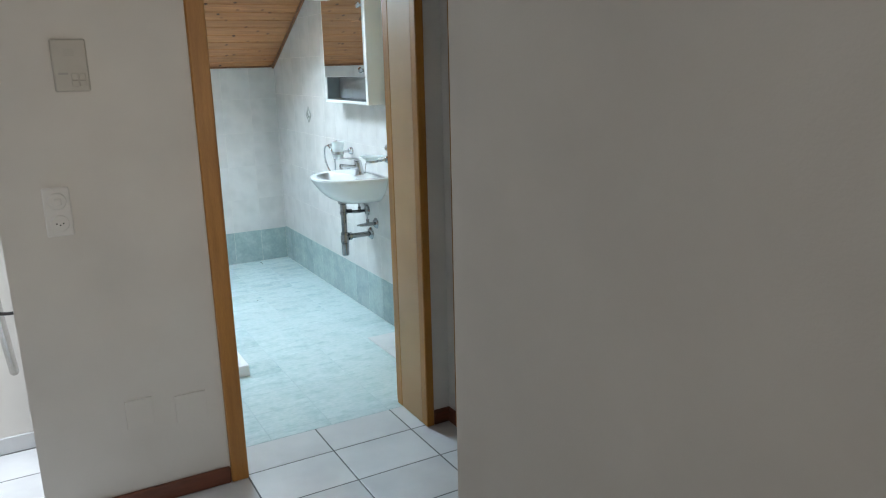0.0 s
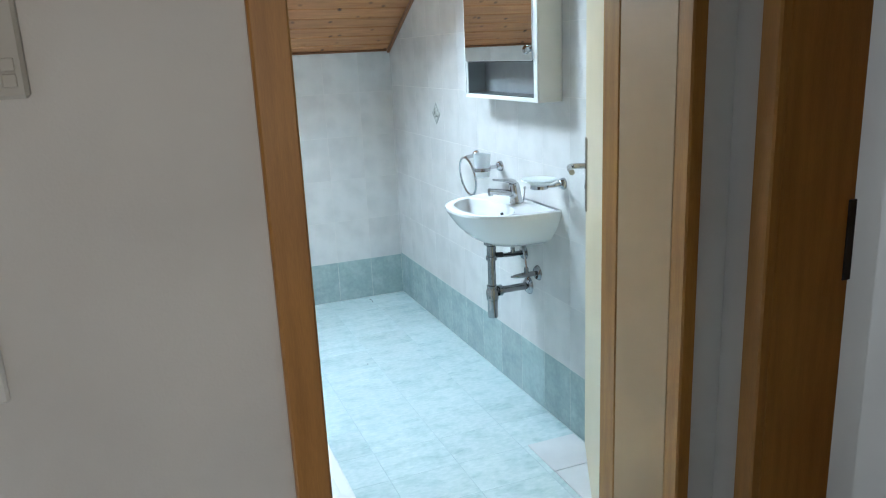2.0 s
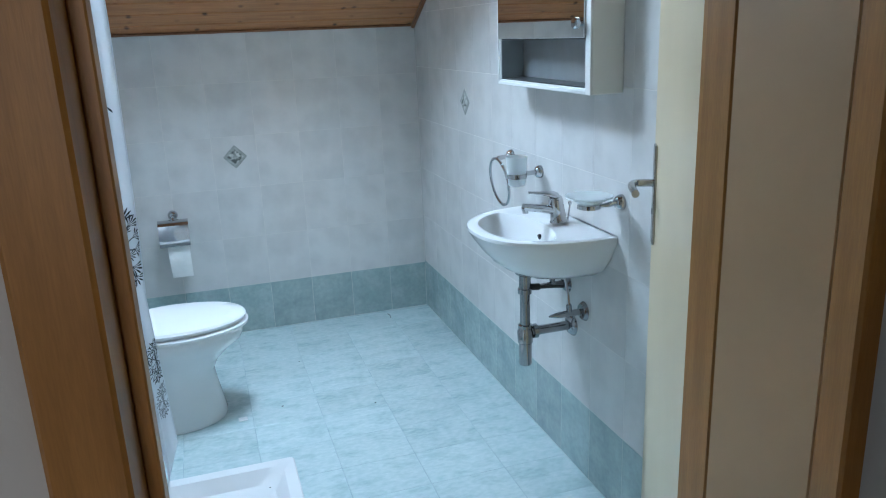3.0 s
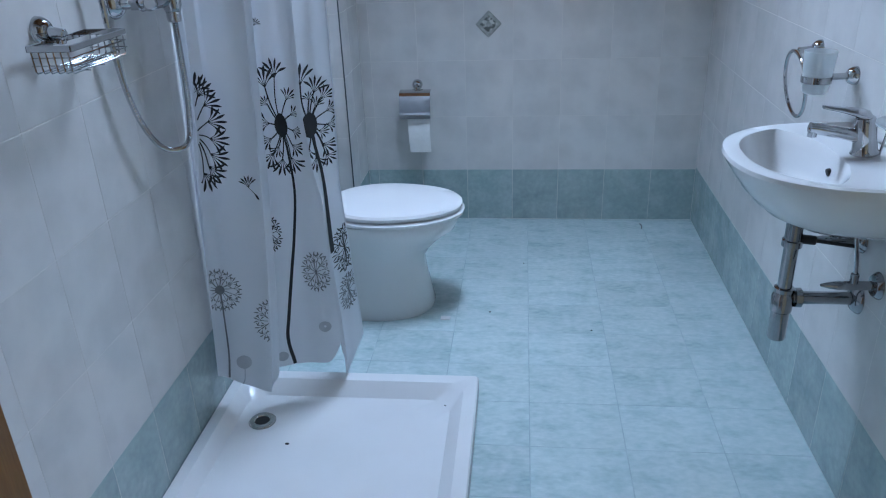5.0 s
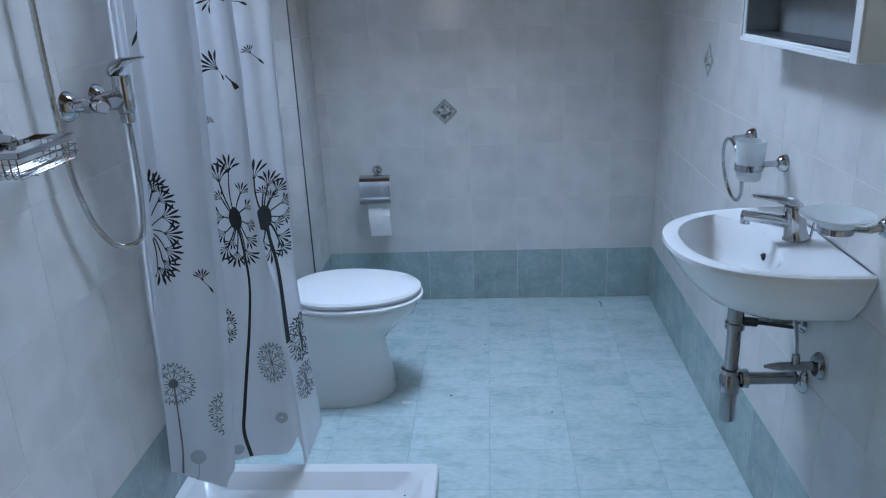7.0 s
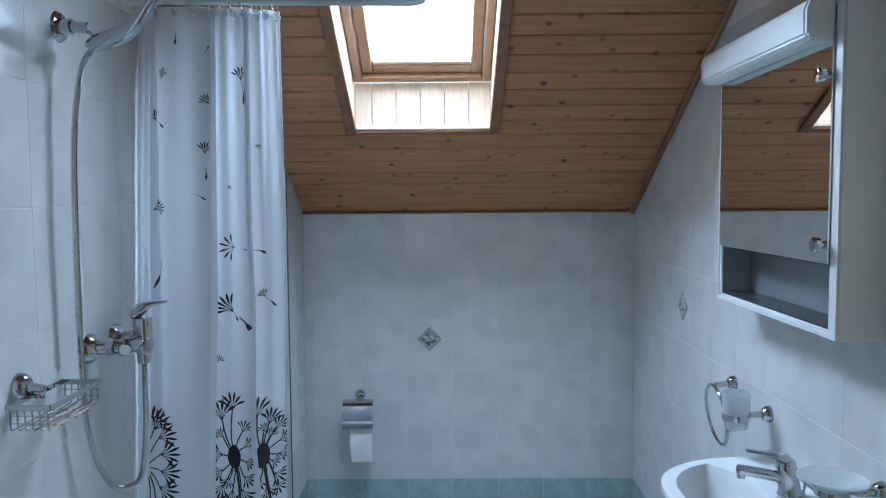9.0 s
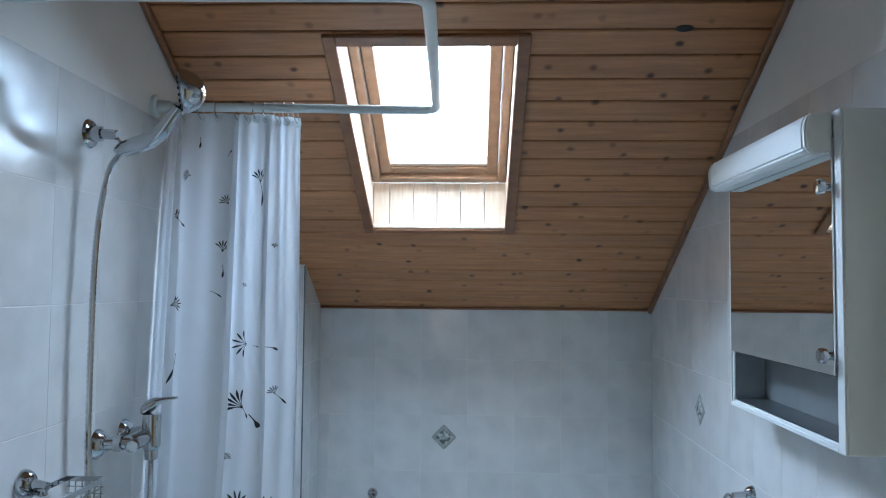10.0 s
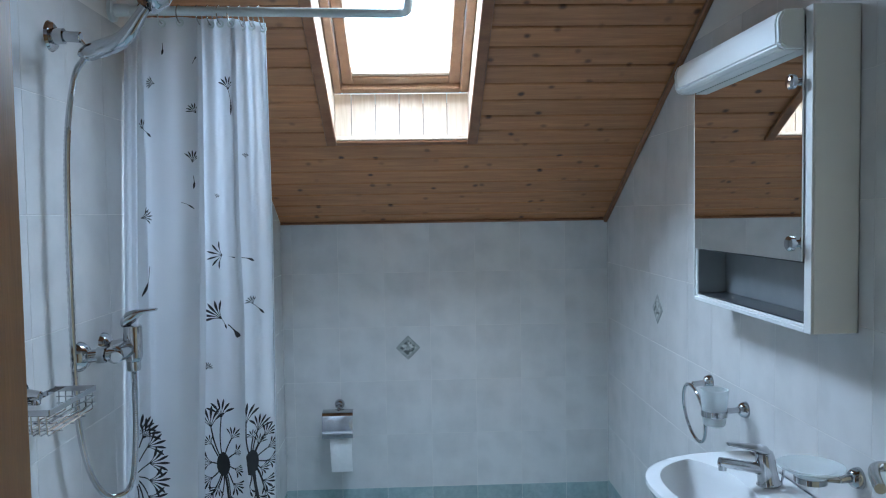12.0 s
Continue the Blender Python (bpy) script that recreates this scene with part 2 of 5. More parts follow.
def smooth_path(points, steps=8):
    """A curve through points."""
    ps = [Vector(p) for p in points]
    ps = [2 * ps[0] - ps[1]] + ps + [2 * ps[-1] - ps[-2]]
    out = []
    for a, b, c, d in zip(ps, ps[1:], ps[2:], ps[3:]):
        for k in range(steps):
            t = k / steps
            out.append(0.5 * (2 * b + (c - a) * t + (2 * a - 5 * b + 4 * c - d) * t * t + (3 * b - a - 3 * c + d) * t ** 3))
    out.append(ps[-2])
    return out


def tube(bm, pts, r, seg=10, closed=False, radii=None):
    pts = [Vector(p) for p in pts]
    n = len(pts)
    rings = []
    up = None
    for i, p in enumerate(pts):
        a = pts[i - 1] if i or closed else p
        b = pts[(i + 1) % n] if i < n - 1 or closed else p
        t = (b - a).normalized()
        if up is None:
            up = t.orthogonal().normalized()
        up = (up - t * up.dot(t)).normalized()
        side = t.cross(up)
        rr = radii(i / max(1, n - 1)) if radii else r
        rings.append([bm.verts.new(p + rr * (up * math.cos(2 * math.pi * k / seg) + side * math.sin(2 * math.pi * k / seg))) for k in range(seg)])
    for i in range(n if closed else n - 1):
        a, b = rings[i], rings[(i + 1) % n]
        for k in range(seg):
            bm.faces.new((a[k], a[(k + 1) % seg], b[(k + 1) % seg], b[k]))
    if not closed:
        bm.faces.new(rings[0])
        bm.faces.new(rings[-1])
    bmesh.ops.recalc_face_normals(bm, faces=bm.faces)


def loft(bm, rings, cap0=True, cap1=True):
    vs = [[bm.verts.new(p) for p in ring] for ring in rings]
    n = len(vs[0])
    for a, b in zip(vs, vs[1:]):
        for k in range(n):
            bm.faces.new((a[k], a[(k + 1) % n], b[(k + 1) % n], b[k]))
    if cap0:
        bm.faces.new(vs[0])
    if cap1:
        bm.faces.new(vs[-1])
    bmesh.ops.recalc_face_normals(bm, faces=bm.faces)


def setting(name, bm, mat, label, category, smooth=False):
    return tagged(part(name, bm, mat, None, label, smooth), label, category, kind="structure")


# ---- large structure ----
LEFT, RIGHT, BACK, SHAFT_X, SHAFT_Y = 0.446, 2.143, 6.22, 0.621, 5.88
HALL_Y, BATH_Y = 3.025, 3.285
DOOR_L, DOOR_R, DOOR_H = 0.955, 1.712, 2.03
TILE = 0.0006
HALL_X = 1.83

bm = bmesh.new()
box(bm, (RIGHT + TILE, BATH_Y, -0.1), (RIGHT + 0.14, BACK + 0.3, 3.3))
wall_right = setting("wall_east", bm, M_PLASTER, "white plastered wall tiled to door height", "wall")
bm = bmesh.new()
box(bm, (LEFT - 0.16, HALL_Y + 0.26, -0.1), (LEFT - TILE, BACK + 0.3, 3.3))
wall_left = setting("wall_west", bm, M_PLASTER, "white plastered wall above pale shower tiles", "wall")
bm = bmesh.new()
box(bm, (LEFT - 0.16, BACK + TILE, -0.1), (RIGHT + 0.14, BACK + 0.2, 1.9))
wall_back = setting("wall_north", bm, M_PLASTER, "low tiled knee wall under the sloping ceiling", "wall")
bm = bmesh.new()
box(bm, (LEFT - TILE, SHAFT_Y + TILE, -0.05), (SHAFT_X - TILE, BACK + TILE, 1.9))
wall_shaft = setting("wall_shaft", bm, M_PLASTER, "tiled pipe shaft boxed into the corner", "wall")
bm = bmesh.new()
box(bm, (0.285, HALL_Y, -0.1), (DOOR_L - 0.037, BATH_Y, 3.2))
box(bm, (DOOR_R + 0.02, HALL_Y, -0.1), (RIGHT + 0.14, BATH_Y, 3.2))
box(bm, (DOOR_L - 0.037, HALL_Y, DOOR_H + 0.02), (DOOR_R + 0.02, BATH_Y, 3.2))
wall_hall = setting("wall_hall_end", bm, M_PLASTER, "white plastered hall wall with the bathroom doorway", "wall")
bm = bmesh.new()
box(bm, (1.046, -1.1, -0.1), (HALL_X + 0.2, 1.595, 2.5))
setting("wall_hall_corner", bm, M_PLASTER, "white plastered hall wall with a sharp corner", "wall")
bm = bmesh.new()
box(bm, (HALL_X, 1.595, -0.1), (HALL_X + 0.2, 2.10, 2.5))
box(bm, (HALL_X, 2.927, -0.1), (HALL_X + 0.2, HALL_Y, 2.5))
box(bm, (HALL_X, 2.10, 2.05), (HALL_X + 0.2, 2.927, 2.5))
setting("wall_hall_side", bm, M_PLASTER, "white plastered hall wall with a brown doorway", "wall")
bm = bmesh.new()
box(bm, (-1.6, 3.72, -0.1), (0.285, 3.85, 3.0))
setting("wall_stairs", bm, M_PLASTER, "white plastered wall beside the stairs", "wall")
bm = bmesh.new()
box(bm, (-1.6, -1.2, -0.1), (-1.45, 3.0, 2.5))
box(bm, (-1.6, 3.0, -0.1), (-1.45, 3.72, 2.5))
setting("wall_hall_west", bm, M_PLASTER, "plain white plastered hall wall", "wall")
# unseen end wall; its opening is made up to suit the hall fill lamp
bm = bmesh.new()
box(bm, (-1.6, -1.2, -0.1), (0.36, -1.05, 2.5))
box(bm, (0.88, -1.2, -0.1), (1.046, -1.05, 2.5))
box(bm, (0.36, -1.2, -0.1), (0.88, -1.05, 0.9))
box(bm, (0.36, -1.2, 2.1), (0.88, -1.05, 2.5))
setting("wall_hall_south", bm, M_PLASTER, "unseen white plastered wall with an opening for the hall fill lamp", "wall")
bm = bmesh.new()
box(bm, (-1.6, -1.2, 2.42), (HALL_X + 0.2, HALL_Y - 0.002, 2.5))
box(bm, (-1.6, HALL_Y - 0.002, 2.42), (0.283, 3.72, 2.5))
setting("ceiling_hall", bm, M_PLASTER, "plain white hall ceiling", "ceiling")
bm = bmesh.new()
box(bm, (HALL_X + 0.2, 1.2, -0.1), (4.2, 1.3, 2.5))
box(bm, (RIGHT + 0.14, 3.2, -0.1), (4.2, 3.3, 2.5))
box(bm, (4.05, 1.3, -0.1), (4.15, 3.2, 2.5))
box(bm, (HALL_X + 0.2, 1.2, 2.5), (4.2, 3.3, 2.6))
setting("wall_side_room", bm, M_PLASTER, "plain white walls of the side room", "wall")

# floors
bm = bmesh.new()
box(bm, (-1.6, -1.2, -0.12), (2.03, 3.25, -TILE))
box(bm, (2.03, 1.2, -0.12), (4.2, 3.25, -TILE))
box(bm, (-1.6, 3.25, -0.12), (0.285, 3.72, -TILE))
floor_hall = setting("floor_hall", bm, M_HALLGROUT, "white glazed hall floor tiles with dark joints", "floor")
bm = bmesh.new()
box(bm, (LEFT - 0.1, 3.25, -0.12), (RIGHT + 0.1, BACK + 0.1, -TILE))
floor_bath = setting("floor_bath", bm, M_GROUT_FLOOR, "pale blue marbled bathroom floor tiles", "floor")

# sloping board ceiling, one mesh, boards round the skylight opening
SKY_L, SKY_R = 0.940, 1.452
SKY_S0, SKY_S1 = roof_s(5.623), roof_s(4.797)
TOP_S = roof_s(3.24)
BOARD = 0.0935


def roof_box(bm, x0, x1, s0, s1, n0, n1, bevel=0.0):
    m = Matrix.Translation((0, KNEE_Y, KNEE_Z)) @ Matrix(((1, 0, 0, 0), (0, -COS, SIN, 0), (0, SIN, COS, 0), (0, 0, 0, 1)))
    vs = box(bm, (x0, s0, n0), (x1, s1, n1), bevel, 1, m)
    bmesh.ops.reverse_faces(bm, faces=list({f for v in vs for f in v.link_faces}))


bm = bmesh.new()
rng = random.Random(4)
s = -0.02
while s < TOP_S:
    e = min(s + BOARD, TOP_S) - 0.0045
    spans = [(LEFT - 0.01, RIGHT + 0.01)]
    if e > SKY_S0 and s < SKY_S1:
        spans = [(LEFT - 0.01, SKY_L), (SKY_R, RIGHT + 0.01)]
        if s < SKY_S0:
            roof_box(bm, SKY_L, SKY_R, s, SKY_S0, 0, 0.014)
        if e > SKY_S1:
            roof_box(bm, SKY_L, SKY_R, SKY_S1, e, 0, 0.014)
    for a, b in spans:
        roof_box(bm, a, b, s, e, 0.0, 0.014, 0.0035)
    s += BOARD
setting("ceiling", bm, M_PINE, "knotty stained pine boards on the sloping ceiling", "ceiling")
bm = bmesh.new()
for a, b, c, d in ((LEFT - 0.2, SKY_L - 0.002, -0.1, TOP_S + 0.2), (SKY_R + 0.002, RIGHT + 0.2, -0.1, TOP_S + 0.2),
                   (SKY_L - 0.002, SKY_R + 0.002, -0.1, SKY_S0 - 0.1), (SKY_L - 0.002, SKY_R + 0.002, SKY_S1 + 0.002, TOP_S + 0.2)):
    roof_box(bm, a, b, c, d, 0.016, 0.24)
setting("roof", bm, M_DARK, "dark underside of the roof above the boards", "roof")

# trims where the boards meet the side walls
for x0, x1 in ((LEFT, LEFT + 0.018), (RIGHT - 0.018, RIGHT)):
    bm = bmesh.new()
    roof_box(bm, x0, x1, 0.0 if x0 > 1 else roof_s(SHAFT_Y) + 0.02, TOP_S, -0.022, -0.001, 0.004)
    setting("trim", bm, M_TRIMWOOD, "dark stained wooden edge strip under the ceiling boards", "trim")
bm = bmesh.new()
roof_box(bm, SHAFT_X, RIGHT - 0.019, 0.002, 0.014, -0.012, -0.001, 0.003)
setting("trim", bm, M_TRIMWOOD, "thin wooden strip along the knee wall", "trim")
bm = bmesh.new()
lathe(bm, [(0, -0.0022), (0.022, -0.0018), (0.028, 0.002)], roof(1.895, roof_s(4.758), 0), (0, SIN, COS), 12, 1.0, 0.5)
tagged(part("knot_hole", bm, M_DARK), "dark open knot in a ceiling board", "knot", kind="structure")

# skylight
skylight = thing("window_1", "bright roof skylight in a deep pine-lined reveal", "skylight", kind="structure")
for a, b, c, d in ((SKY_L - 0.034, SKY_L + 0.004, SKY_S0 - 0.024, SKY_S1 + 0.034), (SKY_R - 0.004, SKY_R + 0.034, SKY_S0 - 0.024, SKY_S1 + 0.034),
                   (SKY_L + 0.0045, SKY_R - 0.0045, SKY_S1 - 0.004, SKY_S1 + 0.034), (SKY_L + 0.0045, SKY_R - 0.0045, SKY_S0 - 0.022, SKY_S0 + 0.002)):
    bm = bmesh.new()
    roof_box(bm, a, b, c, d, -0.016, -0.001, 0.003)
    part("casing", bm, M_TRIMWOOD, skylight)
DEPTH = 0.150
for x0, x1 in ((SKY_L - 0.016, SKY_L), (SKY_R, SKY_R + 0.016)):
    bm = bmesh.new()
    roof_box(bm, x0, x1, SKY_S0 - 0.12, SKY_S1 + 0.02, 0.005, DEPTH + 0.1)
    part("reveal_side", bm, M_PINE_LIGHT, skylight)
bm = bmesh.new()
roof_box(bm, SKY_L, SKY_R, SKY_S1, SKY_S1 + 0.016, 0.0, DEPTH + 0.1)
part("reveal_top", bm, M_PINE_LIGHT, skylight)
# upright boards at the foot of the opening
y0 = 5.623
z0 = KNEE_Z + SLOPE * (KNEE_Y - y0)
for k in range(6):
    w = (SKY_R - SKY_L) / 5.6
    a = SKY_L - 0.3 * w + k * w + 0.0
    bm = bmesh.new()
    box(bm, (max(a, SKY_L) + 0.0012, y0, z0 - 0.004), (min(a + w, SKY_R) - 0.0012, y0 + 0.014, z0 + 0.172), 0.002)
    part("reveal_board", bm, M_PINE_LIGHT, skylight)
bm = bmesh.new()
box(bm, (SKY_L, y0 - 0.012, z0 - 0.006), (SKY_R, y0 - 0.0005, z0 + 0.010), 0.003)
part("sill_strip", bm, M_PINE_LIGHT, skylight)
# frame and sash, parallel to the roof, set back in the reveal
FS0 = SKY_S0 + 0.098
for name, inset, wide, n0, n1, mat in (("window_frame", 0.0, 0.032, DEPTH - 0.012, DEPTH + 0.06, M_SASH), ("sash", 0.034, 0.042, DEPTH + 0.004, DEPTH + 0.055, M_SASH)):
    a, b, c, d = SKY_L + inset, SKY_R - inset, FS0 + inset, SKY_S1 - inset + 0.03
    for x0, x1, c0, c1 in ((a, a + wide, c, d), (b - wide, b, c, d), (a + wide, b - wide, c, c + wide), (a + wide, b - wide, d - wide, d)):
        bm = bmesh.new()
        roof_box(bm, x0, x1, c0, c1, n0, n1, 0.004)
        part(name, bm, mat, skylight)
bm = bmesh.new()
roof_box(bm, SKY_L + 0.076, SKY_R - 0.076, FS0 + 0.076, FS0 + 0.094, DEPTH + 0.010, DEPTH + 0.05, 0.003)
part("glazing_bead", bm, M_PINE_LIGHT, skylight)
bm = bmesh.new()
roof_box(bm, SKY_L + 0.07, SKY_R - 0.07, FS0 + 0.07, SKY_S1 - 0.04, DEPTH + 0.035, DEPTH + 0.041)
pane = part("pane", bm, M_GLASS, skylight)
pane.visible_shadow = False

# bathroom door frame
door_frame = thing("door_1", "brown and cream door frame of the bathroom", "door frame", kind="structure")
part("casing", boxm((DOOR_L - 0.064, HALL_Y - 0.016, 0), (DOOR_L - 0.002, 3.13, DOOR_H + 0.06), 0.004), M_BROWN, door_frame)
part("casing", boxm((DOOR_R, HALL_Y - 0.016, 0), (DOOR_R + 0.036, 3.056, DOOR_H + 0.06), 0.004), M_BROWN, door_frame)
part("casing", boxm((DOOR_L - 0.0015, HALL_Y - 0.016, DOOR_H), (DOOR_R, HALL_Y + 0.012, DOOR_H + 0.06), 0.004), M_BROWN, door_frame)
part("lining", boxm((DOOR_L - 0.036, 3.131, 0), (DOOR_L - 0.019, BATH_Y + 0.015, DOOR_H), 0.002), M_BROWN, door_frame)
part("stop_strip", boxm((DOOR_L - 0.0015, 3.092, 0), (DOOR_L + 0.013, 3.13, DOOR_H - 0.001), 0.002), M_BROWN, door_frame)
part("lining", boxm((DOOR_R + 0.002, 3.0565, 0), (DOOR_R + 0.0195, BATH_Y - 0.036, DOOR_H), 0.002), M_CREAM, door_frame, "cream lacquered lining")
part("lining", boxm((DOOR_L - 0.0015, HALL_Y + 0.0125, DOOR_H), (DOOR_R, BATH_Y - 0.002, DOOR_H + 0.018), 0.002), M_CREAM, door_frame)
part("lining_bead", boxm((DOOR_R + 0.001, BATH_Y - 0.0355, 0), (DOOR_R + 0.0195, BATH_Y + 0.012, DOOR_H), 0.003), M_BROWN, door_frame)
part("rebate_strip", boxm((DOOR_R + 0.012, BATH_Y + 0.0125, 0), (DOOR_R + 0.06, BATH_Y + 0.040, DOOR_H), 0.003), M_BROWN, door_frame)
part("rebate_strip", boxm((DOOR_R + 0.026, BATH_Y + 0.0405, 0), (DOOR_R + 0.075, BATH_Y + 0.068, DOOR_H), 0.004), M_BROWN, door_frame)


def lever_handle(parent, m, side=1, long_plate=0.25):
    """A bent lever on a long plate; local x runs along the leaf, y out of its face."""
    bm = bmesh.new()
    box(bm, (-0.02, 0, -long_plate * 0.62), (0.02, 0.007, long_plate * 0.38), 0.003, 2, m)
    plate = part("plate", bm, M_STEEL, parent, "brushed metal door plate")
    bm = bmesh.new()
    tube(bm, [m @ Vector(p) for p in smooth_path([(0, 0.004, 0.0), (0, 0.035, 0.0), (side * 0.008, 0.052, 0), (side * 0.03, 0.060, 0), (side * 0.075, 0.060, -0.001), (side * 0.118, 0.056, -0.003)], 5)], 0.0095, 12)
    part("lever", bm, M_STEEL, plate)
    bm = bmesh.new()
    rod(bm, m @ Vector((0, 0.002, -0.072)), m @ Vector((0, 0.0085, -0.072)), 0.008)
    part("keyhole", bm, M_DARK, plate)
    return plate


# bathroom door leaf, open into the room
LEAF_DIR = math.degrees(math.atan2(0.878, 0.479))
leaf_m = pose(1.764, 3.372, 0.008, 0, 0, LEAF_DIR)
leaf = thing("bathroom_door", "cream painted bathroom door standing open by the basin", "door")
part("panel", boxm((0.0, -0.040, 0), (0.765, 0.0, 2.0), 0.003, leaf_m), M_LEAF, leaf)
lever_handle(leaf, leaf_m @ pose(0.70, 0.0, 1.075), -1)
for z in (0.25, 1.75):
    bm = bmesh.new()
    rod(bm, leaf_m @ Vector((-0.008, 0.004, z)), leaf_m @ Vector((-0.008, 0.004, z + 0.09)), 0.007)
    part("hinge", bm, M_STEEL, leaf)

# brown door of the side room
side_frame = thing("door_2", "brown veneered door frame of the side room", "door frame", kind="structure")
for y0_, y1_ in ((2.898, 2.948), (2.06, 2.12)):
    part("casing", boxm((HALL_X - 0.016, y0_, 0), (HALL_X + 0.012, y1_, 2.09), 0.004), M_BROWN, side_frame)
part("casing", boxm((HALL_X - 0.016, 2.12, 2.03), (HALL_X + 0.012, 2.898, 2.09), 0.004), M_BROWN, side_frame)
for y0_, y1_ in ((2.902, 2.926), (2.101, 2.12)):
    part("lining", boxm((HALL_X + 0.0125, y0_, 0), (HALL_X + 0.215, y1_, 2.03), 0.003), M_BROWN, side_frame)
part("lining", boxm((HALL_X + 0.0125, 2.12, 2.03), (HALL_X + 0.215, 2.902, 2.049), 0.003), M_BROWN, side_frame)
part("strike_plate", boxm((HALL_X + 0.196, 2.8985, 0.98), (HALL_X + 0.2165, 2.906, 1.15), 0.001), M_DARK, side_frame, "dark strike plate")
brown_leaf_m = pose(2.052, 2.125, 0.008, 0, 0, 77.0)
brown_leaf = thing("hall_door", "dark brown veneered door standing ajar", "door")
part("panel", boxm((0.0, -0.04, 0), (0.785, 0.0, 2.01), 0.003, brown_leaf_m), M_BROWN, brown_leaf)
lever_handle(brown_leaf, brown_leaf_m @ pose(0.735, 0.0, 1.06), -1)

# baseboards of the hall
for lo, hi in (((0.287, HALL_Y - 0.014, 0), (DOOR_L - 0.066, HALL_Y, 0.065)), ((DOOR_R + 0.038, HALL_Y - 0.014, 0), (HALL_X - 0.001, HALL_Y, 0.065)),
               ((HALL_X - 0.014, 2.950, 0), (HALL_X, HALL_Y - 0.015, 0.065)), ((2.3, 3.186, 0), (4.0, 3.2, 0.065))):
    setting("baseboard", boxm(lo, hi, 0.004), M_BASEBOARD, "red-brown wooden baseboard", "baseboard")
setting("baseboard", boxm((-1.4, 3.708, 0), (0.283, 3.72, 0.07), 0.003), M_HALLTILE, "white tile baseboard by the stairs", "baseboard")

# ---- bathroom things ----
CY = 4.475  # middle of the basin


def basin_ring(front, half, z, back=RIGHT - 0.002, n=44):
    """An outline that is round at the front and straight along the wall, at height z."""
    out = []
    for k in range(n):
        a = math.pi * k / (n - 1)
        c, s_ = math.cos(a), math.sin(a)
        x = back - (back - front) * (s_ ** 0.72)
        out.append(Vector((x, CY - half * math.copysign(abs(c) ** 0.85, c), z)))
    return out


basin = thing("wash_basin", "small white ceramic wash basin hung on the tiled wall", "basin")
bm = bmesh.new()
rings = [basin_ring(2.03, 0.09, 0.722), basin_ring(1.94, 0.12, 0.727), basin_ring(1.885, 0.17, 0.755), basin_ring(1.838, 0.212, 0.80),
         basin_ring(1.803, 0.240, 0.850), basin_ring(1.793, 0.248, 0.868), basin_ring(1.795, 0.247, 0.877), basin_ring(1.804, 0.241, 0.881), basin_ring(1.830, 0.222, 0.878)]
def bowl_ring(rx, ry, z, cx=1.926, n=44):
    """An oval of the inner bowl, in the order of the outer outline."""
    turns = [math.radians(-168 + 336 * k / (n - 1)) for k in range(n)]
    return [Vector((cx - rx * math.cos(a), CY + ry * math.sin(a), z)) for a in turns]


rings += [bowl_ring(0.101, 0.207, 0.8765), bowl_ring(0.097, 0.201, 0.871), bowl_ring(0.092, 0.190, 0.850), bowl_ring(0.082, 0.165, 0.810), bowl_ring(0.062, 0.120, 0.772), bowl_ring(0.034, 0.060, 0.757), bowl_ring(0.016, 0.020, 0.754)]
loft(bm, rings)
part("bowl", bm, M_CERAMIC, basin)
bm = bmesh.new()
rod(bm, (2.016, CY - 0.005, 0.838), (2.008, CY - 0.005, 0.836), 0.0085)
part("overflow_hole", bm, M_DARK, basin, "small dark overflow hole")
bm = bmesh.new()
lathe(bm, [(0, 0.006), (0.018, 0.006), (0.024, 0.003), (0.026, 0)], (1.926, CY, 0.7545))
part("drain_ring", bm, M_CHROME, basin)

tap = thing("basin_tap", "chrome single-lever tap on the basin rim", "tap")
TX, TY, TZ = 2.078, CY - 0.005, 0.878
bm = bmesh.new()
lathe(bm, [(0, 0), (0.031, 0), (0.032, 0.005), (0.028, 0.012), (0.026, 0.04), (0.0255, 0.078), (0.022, 0.090), (0.012, 0.097), (0, 0.098)], (TX, TY, TZ), (-0.16, 0, 1))
part("body", bm, M_CHROME, tap)
bm = bmesh.new()
tube(bm, smooth_path([(TX - 0.010, TY, TZ + 0.040), (TX - 0.05, TY, TZ + 0.050), (TX - 0.10, TY, TZ + 0.060), (TX - 0.135, TY, TZ + 0.066)], 6), 0.0135, 16, radii=lambda f: 0.0165 - 0.0035 * f)
spout = part("spout", bm, M_CHROME, tap)
bm = bmesh.new()
lathe(bm, [(0, 0), (0.0105, 0), (0.011, 0.018), (0.008, 0.022), (0, 0.0225)], (TX - 0.127, TY, TZ + 0.044))
part("aerator", bm, M_CHROME, spout)
bm = bmesh.new()
loft(bm, [[Vector((TX - 0.014 - d, TY + w * math.cos(a), TZ + h + t_ * math.sin(a))) for a in [2 * math.pi * k / 16 for k in range(16)]]
          for d, w, h, t_ in ((-0.014, 0.010, 0.088, 0.008), (-0.006, 0.020, 0.092, 0.014), (0.010, 0.023, 0.097, 0.015), (0.028, 0.020, 0.102, 0.011), (0.055, 0.016, 0.107, 0.007), (0.085, 0.013, 0.112, 0.005), (0.098, 0.010, 0.114, 0.004))])
part("lever", bm, M_CHROME, tap)
bm = bmesh.new()
rod(bm, (TX + 0.032, TY - 0.004, TZ + 0.0), (TX + 0.040, TY - 0.004, TZ + 0.058), 0.003)
lathe(bm, [(0, 0), (0.006, 0.002), (0.007, 0.008), (0.004, 0.014), (0, 0.015)], (TX + 0.040, TY - 0.004, TZ + 0.056))
